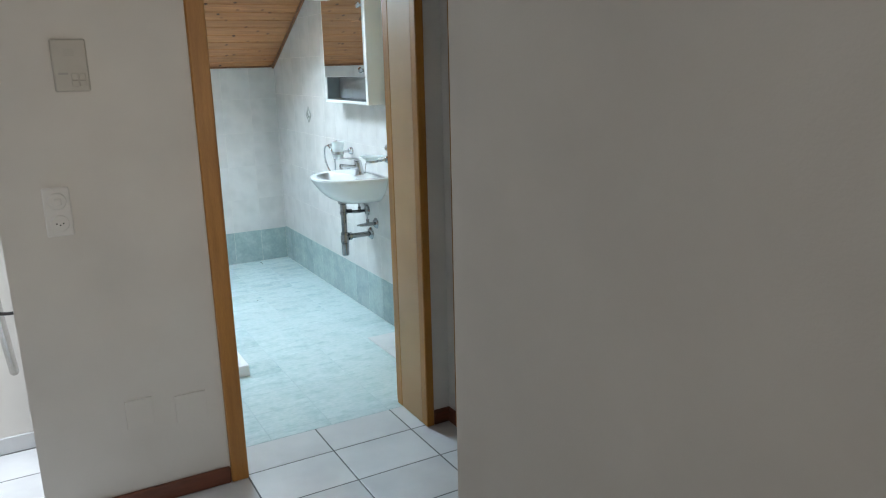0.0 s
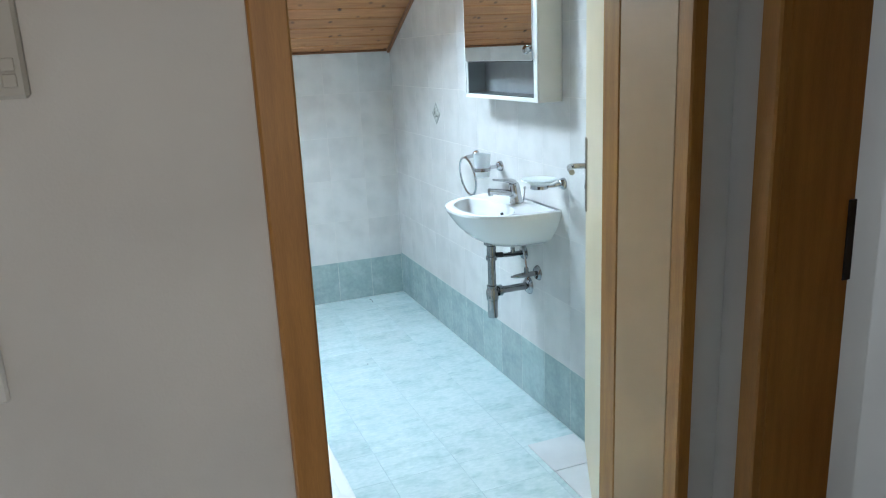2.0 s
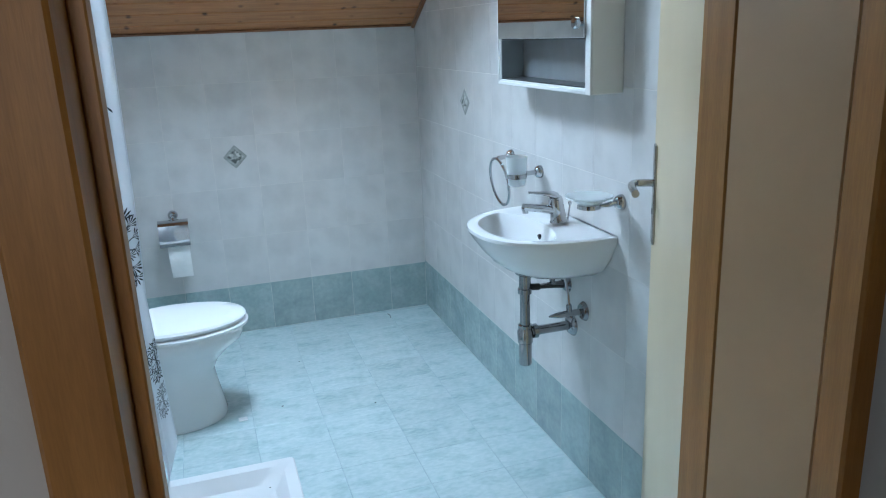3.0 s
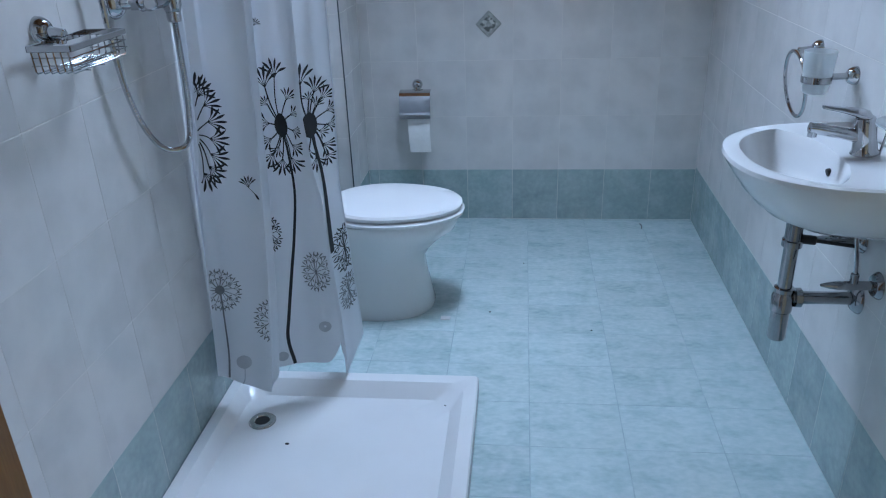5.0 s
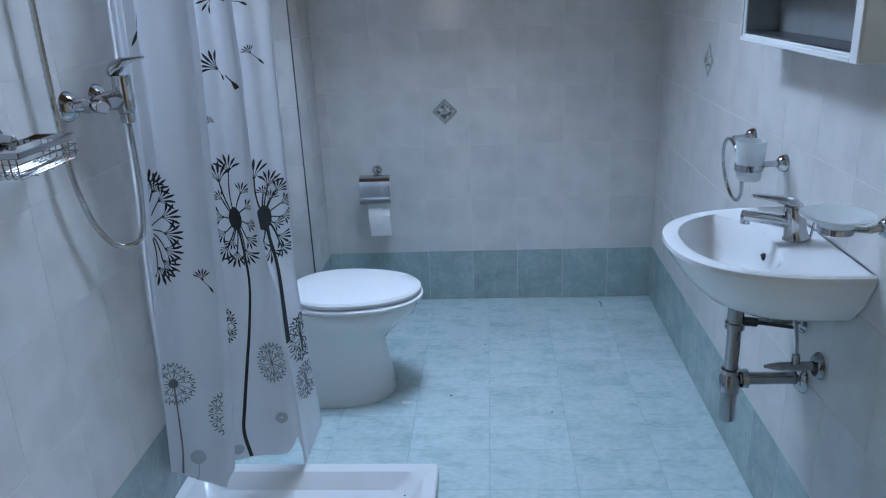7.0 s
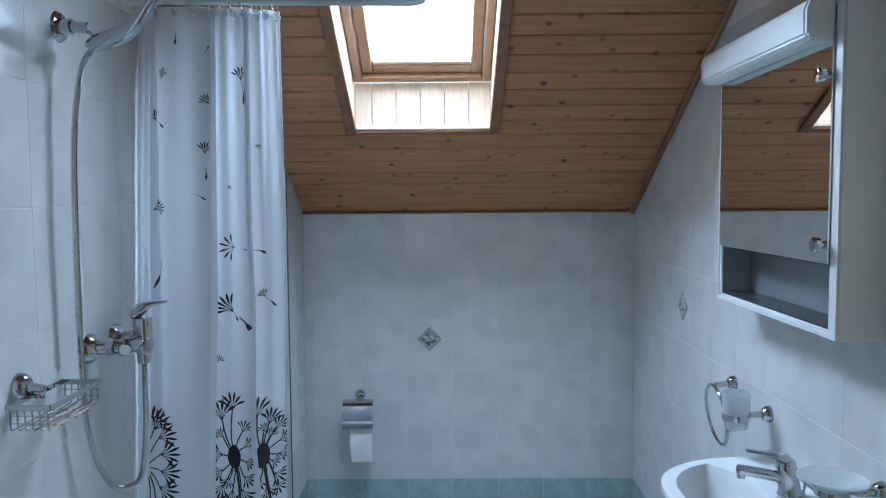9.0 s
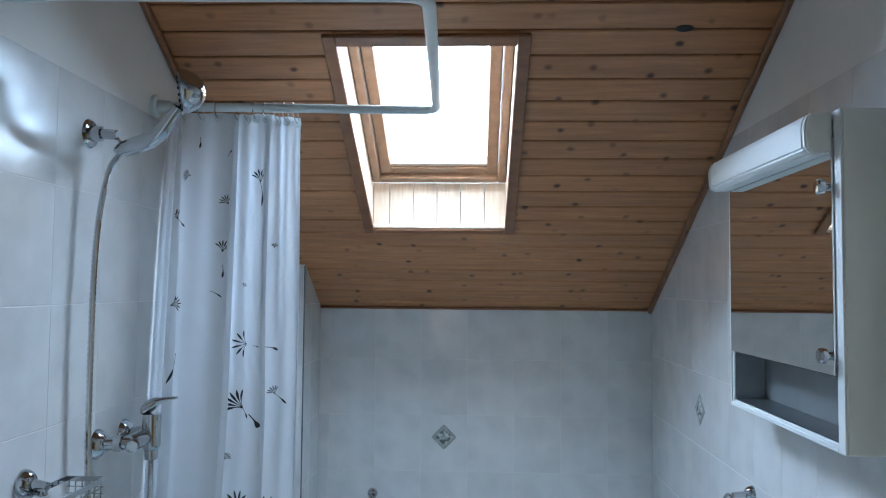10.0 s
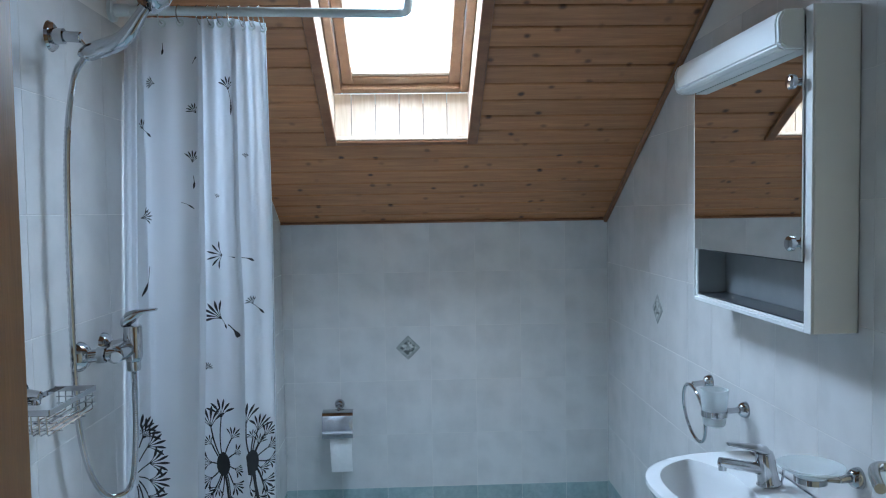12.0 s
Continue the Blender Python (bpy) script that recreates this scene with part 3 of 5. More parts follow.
part("plug_rod", bm, M_CHROME, tap)

for piece in tap.children_recursive:
    piece.data.transform(Matrix.Translation((TX, TY, TZ)) @ Matrix.Scale(0.9, 4) @ Matrix.Translation((-TX, -TY, -TZ)))

trap = thing("basin_trap", "chrome bottle trap under the basin", "pipe")
PX, PY = 1.972, 4.497
bm = bmesh.new()
lathe(bm, [(0, 0), (0.020, 0), (0.0215, 0.004), (0.0215, 0.075), (0.025, 0.078), (0.026, 0.115), (0.020, 0.126), (0.023, 0.128), (0.023, 0.138), (0.0165, 0.14),
           (0.0165, 0.245), (0.023, 0.247), (0.023, 0.262), (0.019, 0.264), (0.019, 0.305), (0.030, 0.312), (0.030, 0.322), (0, 0.322)], (PX, PY, 0.402))
part("bottle", bm, M_PIPE, trap)
bm = bmesh.new()
tube(bm, [(PX + 0.02, PY, 0.513), (2.135, PY, 0.513)], 0.0155, 16)
lathe(bm, [(0.014, 0), (0.023, 0), (0.024, 0.014), (0.018, 0.017)], (PX + 0.026, PY, 0.513), (1, 0, 0))
part("waste_pipe", bm, M_PIPE, trap)
bm = bmesh.new()
lathe(bm, [(0.016, -0.016), (0.028, -0.013), (0.037, -0.003), (0.038, 0.0)], (RIGHT - 0.001, PY, 0.513), (1, 0, 0))
part("wall_flange", bm, M_PIPE, trap)
bm = bmesh.new()
rod(bm, (PX, PY, 0.668), (PX + 0.05, PY - 0.004, 0.664), 0.011)
rod(bm, (PX + 0.046, PY - 0.004, 0.664), (PX + 0.125, PY - 0.03, 0.662), 0.0045)
part("plug_linkage", bm, M_DARK, trap, "dark plug linkage rod")
for vy, vz in ((4.417, 0.588), (4.535, 0.648)):
    valve = thing("angle_valve", "chrome angle valve feeding the basin tap", "valve", group="basin valves")
    bm = bmesh.new()
    lathe(bm, [(0.012, -0.014), (0.024, -0.012), (0.031, -0.003), (0.032, 0)], (RIGHT - 0.001, vy, vz), (1, 0, 0))
    part("wall_flange", bm, M_PIPE, valve)
    bm = bmesh.new()
    rod(bm, (RIGHT - 0.004, vy, vz), (RIGHT - 0.075, vy, vz), 0.0105)
    rod(bm, (RIGHT - 0.055, vy, vz), (RIGHT - 0.055, vy, vz + 0.03), 0.009)
    part("body", bm, M_PIPE, valve)
    bm = bmesh.new()
    lathe(bm, [(0, 0), (0.012, 0.001), (0.014, 0.012), (0.010, 0.034), (0.004, 0.052), (0, 0.053)], (RIGHT - 0.072, vy, vz), (-1, 0, 0), 12, 1, 0.7)
    part("knob", bm, M_PIPE, valve)
    bm = bmesh.new()
    tube(bm, smooth_path([(RIGHT - 0.055, vy, vz + 0.028), (RIGHT - 0.057, vy + 0.005, vz + 0.07), (RIGHT - 0.064, vy * 0.6 + TY * 0.4, 0.72), (RIGHT - 0.066, TY, 0.745)], 5), 0.005, 8)
    part("supply_pipe", bm, M_CHROME, valve)

# mirror cabinet
cab = thing("mirror_cabinet", "white mirror cabinet with a light bar and an open shelf", "cabinet")
CX, C0, C1, CZ0, CZ1 = 2.046, 4.220, 4.862, 1.284, 1.955
SHELF = 1.432
W = 0.016
for lo, hi in (((CX, C0, CZ0), (RIGHT - 0.001, C0 + W, CZ1)), ((CX, C1 - W, CZ0), (RIGHT - 0.001, C1, CZ1)), ((CX, C0 + W, CZ1 - W), (RIGHT - 0.001, C1 - W, CZ1)),
               ((CX, C0 + W, CZ0), (RIGHT - 0.001, C1 - W, CZ0 + W)), ((RIGHT - 0.010, C0 + W, CZ0 + W), (RIGHT - 0.001, C1 - W, CZ1 - W))):
    part("carcass_panel", boxm(lo, hi, 0.0025), M_WHITE_METAL, cab)
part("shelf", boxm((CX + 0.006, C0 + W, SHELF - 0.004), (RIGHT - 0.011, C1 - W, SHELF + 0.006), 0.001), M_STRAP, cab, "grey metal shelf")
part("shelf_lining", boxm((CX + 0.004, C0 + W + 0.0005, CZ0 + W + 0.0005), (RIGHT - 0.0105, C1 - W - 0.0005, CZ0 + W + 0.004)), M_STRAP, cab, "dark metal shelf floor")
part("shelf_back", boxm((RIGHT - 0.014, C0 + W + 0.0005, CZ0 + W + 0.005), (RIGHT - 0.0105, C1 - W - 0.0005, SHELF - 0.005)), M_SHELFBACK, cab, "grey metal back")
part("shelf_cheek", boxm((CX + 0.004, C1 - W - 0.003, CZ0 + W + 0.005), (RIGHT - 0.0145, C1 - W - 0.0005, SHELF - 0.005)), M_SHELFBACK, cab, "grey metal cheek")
ajar = pose(CX - 0.004, 4.36, 0, 0, 0, -0.5) @ pose(-CX, -4.36, 0)
door = part("mirror_door", boxm((CX - 0.004, C0 + 0.030, SHELF), (CX + 0.001, C1 - 0.006, 1.905), 0.001, ajar), M_MIRROR, cab, "mirrored cabinet door standing slightly ajar")
part("frame_stile", boxm((CX - 0.004, C0, CZ0), (CX - 0.0005, C0 + 0.029, CZ1), 0.001), M_WHITE_METAL, cab)
part("frame_stile", boxm((CX - 0.004, C1 - 0.0055, CZ0), (CX - 0.0005, C1, 1.905), 0.001), M_WHITE_METAL, cab)
part("frame_stile", boxm((CX - 0.004, C0 + 0.0295, CZ0), (CX - 0.0005, C1 - 0.006, CZ0 + 0.010), 0.001), M_WHITE_METAL, cab)
for kz in (1.470, 1.806):
    bm = bmesh.new()
    lathe(bm, [(0, -0.004), (0.008, -0.004), (0.008, 0.006), (0.015, 0.010), (0.016, 0.020), (0.012, 0.024), (0, 0.025)], ajar @ Vector((CX - 0.004, C0 + 0.045, kz)), (-1, 0, 0), 20)
    part("knob", bm, M_CHROME, door, "round chrome knob")
bm = bmesh.new()
prof = [(CX - 0.005, 1.872), (CX - 0.045, 1.872), (CX - 0.058, 1.882), (CX - 0.060, 1.93), (CX - 0.050, 1.952), (CX - 0.005, 1.954)]
loft(bm, [[Vector((x, y, z)) for x, z in prof] for y in (C0 + 0.045, C1 - 0.012)])
bmesh.ops.bevel(bm, geom=bm.edges[:], offset=0.004, segments=2, affect="EDGES")
lightbar = part("light_bar", bm, M_WHITE_METAL, cab, "white switched-off light bar")
for y0_, y1_ in ((C0 + 0.028, C0 + 0.0445), (C1 - 0.0115, C1 + 0.004)):
    bm = bmesh.new()
    loft(bm, [[Vector((CX - 0.005 + (x - CX + 0.005) * 1.008, y, z)) for x, z in prof] for y in (y0_, y1_)])
    bmesh.ops.bevel(bm, geom=bm.edges[:], offset=0.004, segments=2, affect="EDGES")
    part("end_cap", bm, M_WHITE_METAL, lightbar)


def wall_rose(bm, p, d, r=0.023):
    lathe(bm, [(0, 0.022), (r * 0.55, 0.021), (r * 0.75, 0.017), (r * 0.95, 0.008), (r, 0.0)], p, d, 24)


ring = thing("towel_ring", "chrome towel ring on the tiled wall", "towel ring")
bm = bmesh.new()
wall_rose(bm, (RIGHT, 4.985, 1.010), (-1, 0, 0))
rod(bm, (RIGHT - 0.018, 4.985, 1.008), (RIGHT - 0.058, 4.985, 1.004), 0.009)
part("mount", bm, M_CHROME, ring)
bm = bmesh.new()
tube(bm, [(RIGHT - 0.052 - 0.012 * math.cos(2 * math.pi * k / 40) , 4.985 + 0.088 * math.sin(2 * math.pi * k / 40) * 0.97, 0.915 + 0.088 * math.cos(2 * math.pi * k / 40)) for k in range(40)], 0.0052, 10, True)
part("ring", bm, M_CHROME, ring)

cup = thing("tumbler_holder", "chrome wall holder with a frosted glass tumbler", "tumbler holder")
QY, QZ = 4.738, 0.988
bm = bmesh.new()
wall_rose(bm, (RIGHT, QY, QZ), (-1, 0, 0))
rod(bm, (RIGHT - 0.018, QY, QZ), (RIGHT - 0.058, QY, QZ - 0.002), 0.008)
part("mount", bm, M_CHROME, cup)
bm = bmesh.new()
lathe(bm, [(0.0335, -0.008), (0.0355, -0.008), (0.0355, 0.008), (0.0335, 0.008), (0.0335, -0.008)], (RIGHT - 0.090, QY, QZ - 0.006), seg=32)
part("holder_ring", bm, M_CHROME, cup)
bm = bmesh.new()
lathe(bm, [(0, 0), (0.026, 0), (0.029, 0.004), (0.0325, 0.04), (0.037, 0.10), (0.035, 0.10), (0.0305, 0.04), (0.027, 0.008), (0, 0.008)], (RIGHT - 0.090, QY, QZ - 0.040), seg=32)
part("tumbler", bm, M_FROST, cup, "frosted glass tumbler")

dish = thing("soap_dish", "round clear glass soap dish in a chrome wall holder", "soap dish")
DY, DZ = 4.212, 0.985
bm = bmesh.new()
wall_rose(bm, (RIGHT, DY, DZ), (-1, 0, 0))
rod(bm, (RIGHT - 0.018, DY, DZ), (RIGHT - 0.040, DY + 0.004, DZ - 0.004), 0.008)
part("mount", bm, M_CHROME, dish)
DC = (RIGHT - 0.092, DY + 0.02, DZ - 0.006)
bm = bmesh.new()
lathe(bm, [(0.031, -0.006), (0.033, -0.006), (0.033, 0.006), (0.031, 0.006), (0.031, -0.006)], DC, seg=32)
rod(bm, (RIGHT - 0.038, DY + 0.003, DZ - 0.005), (DC[0] + 0.03, DC[1] - 0.006, DC[2]), 0.006)
part("holder_ring", bm, M_CHROME, dish)
bm = bmesh.new()
lathe(bm, [(0, -0.004), (0.028, -0.004), (0.031, 0.004), (0.050, 0.016), (0.066, 0.022), (0.066, 0.026), (0.048, 0.021), (0.028, 0.009), (0, 0.004)], (DC[0], DC[1], DC[2] + 0.004), seg=36)
part("glass_dish", bm, M_FROST, dish, "clear frosted glass dish")

# toilet paper holder
tp = thing("toilet_paper_holder", "chrome toilet paper holder with a hanging sheet", "paper holder")
bm = bmesh.new()
wall_rose(bm, (0.874, BACK, 0.655), (0, -1, 0), 0.024)
tube(bm, smooth_path([(0.874, BACK - 0.018, 0.655), (0.874, BACK - 0.05, 0.652), (0.874, BACK - 0.062, 0.640)], 5), 0.007, 10)
part("mount", bm, M_CHROME, tp)
bm = bmesh.new()
section = [Vector((0, y, z)) for y, z in ((-0.052, 0.644), (-0.080, 0.643), (-0.096, 0.638), (-0.107, 0.624), (-0.113, 0.600), (-0.117, 0.570), (-0.119, 0.540), (-0.118, 0.527))]
loft(bm, [[Vector((x, BACK + p.y + o, p.z)) for x, o in ((0.803, 0), (0.942, 0), (0.942, 0.0018), (0.803, 0.0018))] for p in section])
part("cover", bm, M_CHROME, tp, "curved chrome cover")
bm = bmesh.new()
rod(bm, (0.818, BACK - 0.062, 0.583), (0.932, BACK - 0.062, 0.583), 0.046, seg=32)
roll = part("paper_roll", bm, M_PAPER, tp, "white paper roll")
bm = bmesh.new()
loft(bm, [[Vector((x, BACK - 0.104 + o + 0.006 * math.sin(k * 0.9), 0.575 - 0.026 * k)) for x, o in ((0.832 + 0.0012 * k, 0), (0.934 + 0.0004 * k, 0), (0.934 + 0.0004 * k, 0.001), (0.832 + 0.0012 * k, 0.001))] for k in range(9)])
part("paper_sheet", bm, M_PAPER, roll, "hanging sheet of paper")

# toilet, set sideways against the west wall
toilet = thing("toilet", "white ceramic toilet with a closed plastic lid", "toilet")


def egg(cx, cy, rf, rb, w, z, n=40):
    """Outline longer at the front (+x) than at the back."""
    out = []
    for k in range(n):
        a = 2 * math.pi * k / n
        c, s_ = math.cos(a), math.sin(a)
        out.append(Vector((cx + (rf if c > 0 else rb) * c, cy + w * math.copysign(abs(s_) ** 0.9, s_), z)))
    return out


WY = 5.378
bm = bmesh.new()
loft(bm, [egg(0.82, WY, 0.200, 0.34, 0.160, 0.0), egg(0.82, WY, 0.202, 0.34, 0.162, 0.012), egg(0.82, WY, 0.192, 0.34, 0.152, 0.06), egg(0.82, WY, 0.176, 0.33, 0.138, 0.14), egg(0.82, WY, 0.168, 0.33, 0.132, 0.20),
          egg(0.83, WY, 0.182, 0.34, 0.138, 0.245), egg(0.84, WY, 0.222, 0.35, 0.154, 0.290), egg(0.84, WY, 0.268, 0.36, 0.172, 0.322), egg(0.84, WY, 0.278, 0.36, 0.177, 0.345), egg(0.84, WY, 0.280, 0.36, 0.178, 0.366), egg(0.84, WY, 0.274, 0.36, 0.174, 0.374)])
part("bowl", bm, M_CERAMIC, toilet)
bm = bmesh.new()
box(bm, (LEFT + 0.003, WY - 0.18, 0.37), (0.60, WY + 0.18, 0.76), 0.022, 3)
cistern = part("cistern", bm, M_CERAMIC, toilet)
bm = bmesh.new()
loft(bm, [egg(0.85, WY, 0.274, 0.20, 0.174, 0.3755), egg(0.85, WY, 0.292, 0.205, 0.187, 0.379), egg(0.85, WY, 0.293, 0.205, 0.188, 0.389), egg(0.85, WY, 0.284, 0.20, 0.180, 0.394)])
part("seat_ring", bm, M_SEAT, toilet)
bm = bmesh.new()
loft(bm, [egg(0.85, WY, 0.266, 0.20, 0.168, 0.3945), egg(0.85, WY, 0.270, 0.20, 0.171, 0.3985), egg(0.85, WY, 0.284, 0.205, 0.181, 0.402), egg(0.85, WY, 0.286, 0.205, 0.182, 0.413), egg(0.85, WY, 0.276, 0.20, 0.174, 0.421),
          egg(0.85, WY, 0.22, 0.16, 0.13, 0.426), egg(0.85, WY, 0.10, 0.08, 0.06, 0.428)])
part("lid", bm, M_SEAT, toilet)
for dy in (-0.07, 0.07):
    bm = bmesh.new()
    rod(bm, (0.645, WY + dy - 0.02, 0.396), (0.645, WY + dy + 0.02, 0.396), 0.012)
    part("hinge", bm, M_CHROME, toilet)
bm = bmesh.new()
box(bm, (1.055, 5.235, 0.0), (1.090, 5.262, 0.004), 0.001)
tagged(part("tape_scrap", bm, M_GROUT, None, "", False), "small clear scrap lying on the blue floor", "scrap")

# shower tray
TRAY_X, TRAY_Y0, TRAY_Y1, TRAY_Z = 1.221, 3.972, 4.805, 0.055


def rrect(x0, x1, y0, y1, r, z, n=6):
    out = []
    for cx, cy, a0 in ((x1 - r, y1 - r, 0), (x0 + r, y1 - r, 90), (x0 + r, y0 + r, 180), (x1 - r, y0 + r, 270)):
        for k in range(n):
            a = math.radians(a0 + 90 * k / (n - 1))
            out.append(Vector((cx + r * math.cos(a), cy + r * math.sin(a), z)))
    return out


tray = thing("shower_tray", "square white enamelled shower tray beside the wall", "shower tray")
bm = bmesh.new()
L0 = LEFT + 0.001
loft(bm, [rrect(L0, TRAY_X, TRAY_Y0, TRAY_Y1, 0.010, 0.0), rrect(L0, TRAY_X, TRAY_Y0, TRAY_Y1, 0.012, TRAY_Z - 0.005), rrect(L0 + 0.004, TRAY_X - 0.004, TRAY_Y0 + 0.004, TRAY_Y1 - 0.004, 0.012, TRAY_Z),
          rrect(L0 + 0.035, TRAY_X - 0.042, TRAY_Y0 + 0.042, TRAY_Y1 - 0.042, 0.045, TRAY_Z - 0.001), rrect(L0 + 0.044, TRAY_X - 0.054, TRAY_Y0 + 0.054, TRAY_Y1 - 0.054, 0.05, TRAY_Z - 0.012),
          rrect(L0 + 0.065, TRAY_X - 0.080, TRAY_Y0 + 0.080, TRAY_Y1 - 0.080, 0.06, TRAY_Z - 0.040), rrect(L0 + 0.1, TRAY_X - 0.13, TRAY_Y0 + 0.13, TRAY_Y1 - 0.13, 0.07, TRAY_Z - 0.044)])
part("basin", bm, M_ACRYLIC, tray)
bm = bmesh.new()
lathe(bm, [(0.020, 0.001), (0.024, 0.005), (0.036, 0.005), (0.041, 0.0)], (0.585, 4.60, TRAY_Z - 0.043), seg=32)
drain = part("drain_ring", bm, M_STEEL, tray, "steel drain ring")
bm = bmesh.new()
lathe(bm, [(0, 0.002), (0.021, 0.002), (0.021, 0.0)], (0.585, 4.60, TRAY_Z - 0.0425), seg=24)
part("drain_hole", bm, M_DARK, drain, "dark drain opening")
for x, y, z, r in ((0.69, 4.50, TRAY_Z - 0.042, 0.007), (1.235, 5.299, 0.0015, 0.005), (1.60, 5.18, 0.0015, 0.004), (1.125, 4.69, TRAY_Z - 0.034, 0.003), (1.36, 5.72, 0.0015, 0.003)):
    bm = bmesh.new()
    lathe(bm, [(0, 0.003), (r * 0.7, 0.0025), (r, 0.0)], (x, y, z), seg=7, sx=1.0, sy=0.6)
    tagged(part("dirt_speck", bm, M_DARK), "tiny dark crumb of dirt lying loose", "dirt", group="dirt specks")
bm = bmesh.new()
tube(bm, smooth_path([(1.90, 6.10, 0.002), (1.905, 6.13, 0.003), (1.90, 6.16, 0.002)], 4), 0.002, 6)
tagged(part("hair_thread", bm, M_DARK), "short dark thread on the blue floor", "dirt")

# shower fittings on the west wall
mixer = thing("shower_mixer", "chrome shower mixer on the tiled wall", "shower mixer")
MZ = 1.222
for my in (4.500, 4.635):
    bm = bmesh.new()
    lathe(bm, [(0.014, 0.022), (0.024, 0.018), (0.034, 0.006), (0.036, 0.0)], (LEFT, my, MZ), (1, 0, 0), 28)
    rod(bm, (LEFT + 0.015, my, MZ), (LEFT + 0.075, my + (0.025 if my < 4.6 else -0.005), MZ + 0.002), 0.0155)
    lathe(bm, [(0.015, 0.0), (0.0205, 0.001), (0.0205, 0.020), (0.015, 0.022)], (LEFT + 0.036, my + (0.012 if my < 4.6 else -0.002), MZ + 0.001), (1, 0, 0), 6)
    part("wall_rose", bm, M_CHROME, mixer)
bm = bmesh.new()
rod(bm, (LEFT + 0.073, 4.512, MZ), (LEFT + 0.073, 4.645, MZ), 0.0215, seg=24)
lathe(bm, [(0, -0.012), (0.0155, -0.011), (0.017, -0.004), (0.017, 0.012)], (LEFT + 0.085, 4.605, MZ - 0.045), seg=24)
rod(bm, (LEFT + 0.076, 4.530, MZ - 0.004), (LEFT + 0.086, 4.494, MZ - 0.002), 0.0145, seg=20)
lathe(bm, [(0, -0.025), (0.018, -0.022), (0.0225, -0.01), (0.0225, 0.062), (0.021, 0.066), (0, 0.067)], (LEFT + 0.085, 4.605, MZ - 0.01), seg=28)
part("body", bm, M_CHROME, mixer)
bm = bmesh.new()
loft(bm, [[Vector((LEFT + 0.085 + d * 0.95, 4.605 + d * 0.25 + w * math.cos(a), MZ + h + t_ * math.sin(a))) for a in [2 * math.pi * k / 14 for k in range(14)]]
          for d, w, h, t_ in ((-0.024, 0.012, 0.066, 0.012), (-0.014, 0.022, 0.070, 0.020), (0.006, 0.022, 0.080, 0.016), (0.020, 0.016, 0.088, 0.008), (0.042, 0.011, 0.092, 0.0045), (0.058, 0.009, 0.094, 0.0035))])
part("lever", bm, M_CHROME, mixer)

shower = thing("hand_shower", "chrome hand shower with a metal hose on a wall bracket", "shower")
bm = bmesh.new()
lathe(bm, [(0, 0.03), (0.017, 0.029), (0.018, 0.008), (0.030, 0.006), (0.034, 0.0)], (LEFT, 4.42, 1.945), (1, 0, 0), 28)
rod(bm, (LEFT + 0.028, 4.42, 1.945), (LEFT + 0.066, 4.42, 1.942), 0.012)
tube(bm, [(LEFT + 0.060, 4.42, 1.94), (LEFT + 0.078, 4.432, 1.915)], 0.004, 8)
part("bracket", bm, M_CHROME, shower)
B0, B1 = Vector((LEFT + 0.076, 4.434, 1.912)), Vector((0.660, 4.40, 2.002))
bm = bmesh.new()
bmid = (B0 + B1) / 2 + Vector((0.012, 0, -0.018))
tube(bm, smooth_path([B0 - Vector((0.012, 0, 0.012)), B0, bmid, B1], 8), 0.013, 16, radii=lambda f: 0.0125 + 0.0075 * math.sin(math.pi * min(1, f * 1.05)))
part("handle", bm, M_CHROME, shower)
axis_h = Vector((-0.66, -0.22, -0.10)).normalized()
HC = B1 + Vector((0.022, -0.004, 0.036))
bm = bmesh.new()
lathe(bm, [(0, -0.042), (0.02, -0.036), (0.038, -0.022), (0.049, 0.0), (0.051, 0.010), (0.049, 0.015), (0.043, 0.016)], HC, axis_h, 32)
head = part("shower_head", bm, M_CHROME, shower)
bm = bmesh.new()
lathe(bm, [(0, 0.019), (0.036, 0.018), (0.043, 0.0155)], HC, axis_h, 28)
face = part("spray_face", bm, M_STRAP, head, "grey rubber spray face")
fm = frame_at(HC, axis_h)
for k in range(14):
    bm = bmesh.new()
    a = 2 * math.pi * k / 14
    rod(bm, fm @ Vector((0.033 * math.cos(a), 0.033 * math.sin(a), 0.017)), fm @ Vector((0.033 * math.cos(a), 0.033 * math.sin(a), 0.0215)), 0.0028, seg=8)
    part("nozzle", bm, M_RUBBER, head)
bm = bmesh.new()
hose = smooth_path([B0 - Vector((0.010, 0, 0.010)), (LEFT + 0.048, 4.416, 1.85), (LEFT + 0.036, 4.396, 1.70), (LEFT + 0.034, 4.390, 1.45), (LEFT + 0.032, 4.400, 1.15), (LEFT + 0.035, 4.430, 1.00),
                    (LEFT + 0.045, 4.485, 0.905), (LEFT + 0.058, 4.550, 0.870), (LEFT + 0.072, 4.598, 0.885), (LEFT + 0.080, 4.612, 0.99), (LEFT + 0.083, 4.610, 1.10), (LEFT + 0.085, 4.606, 1.178)], 40)
tube(bm, hose, 0.007, 10, radii=lambda f: 0.0063 + 0.0011 * (round(f * (len(hose) - 1)) % 2))
part("hose", bm, M_CHROME, shower, "ribbed metal hose")

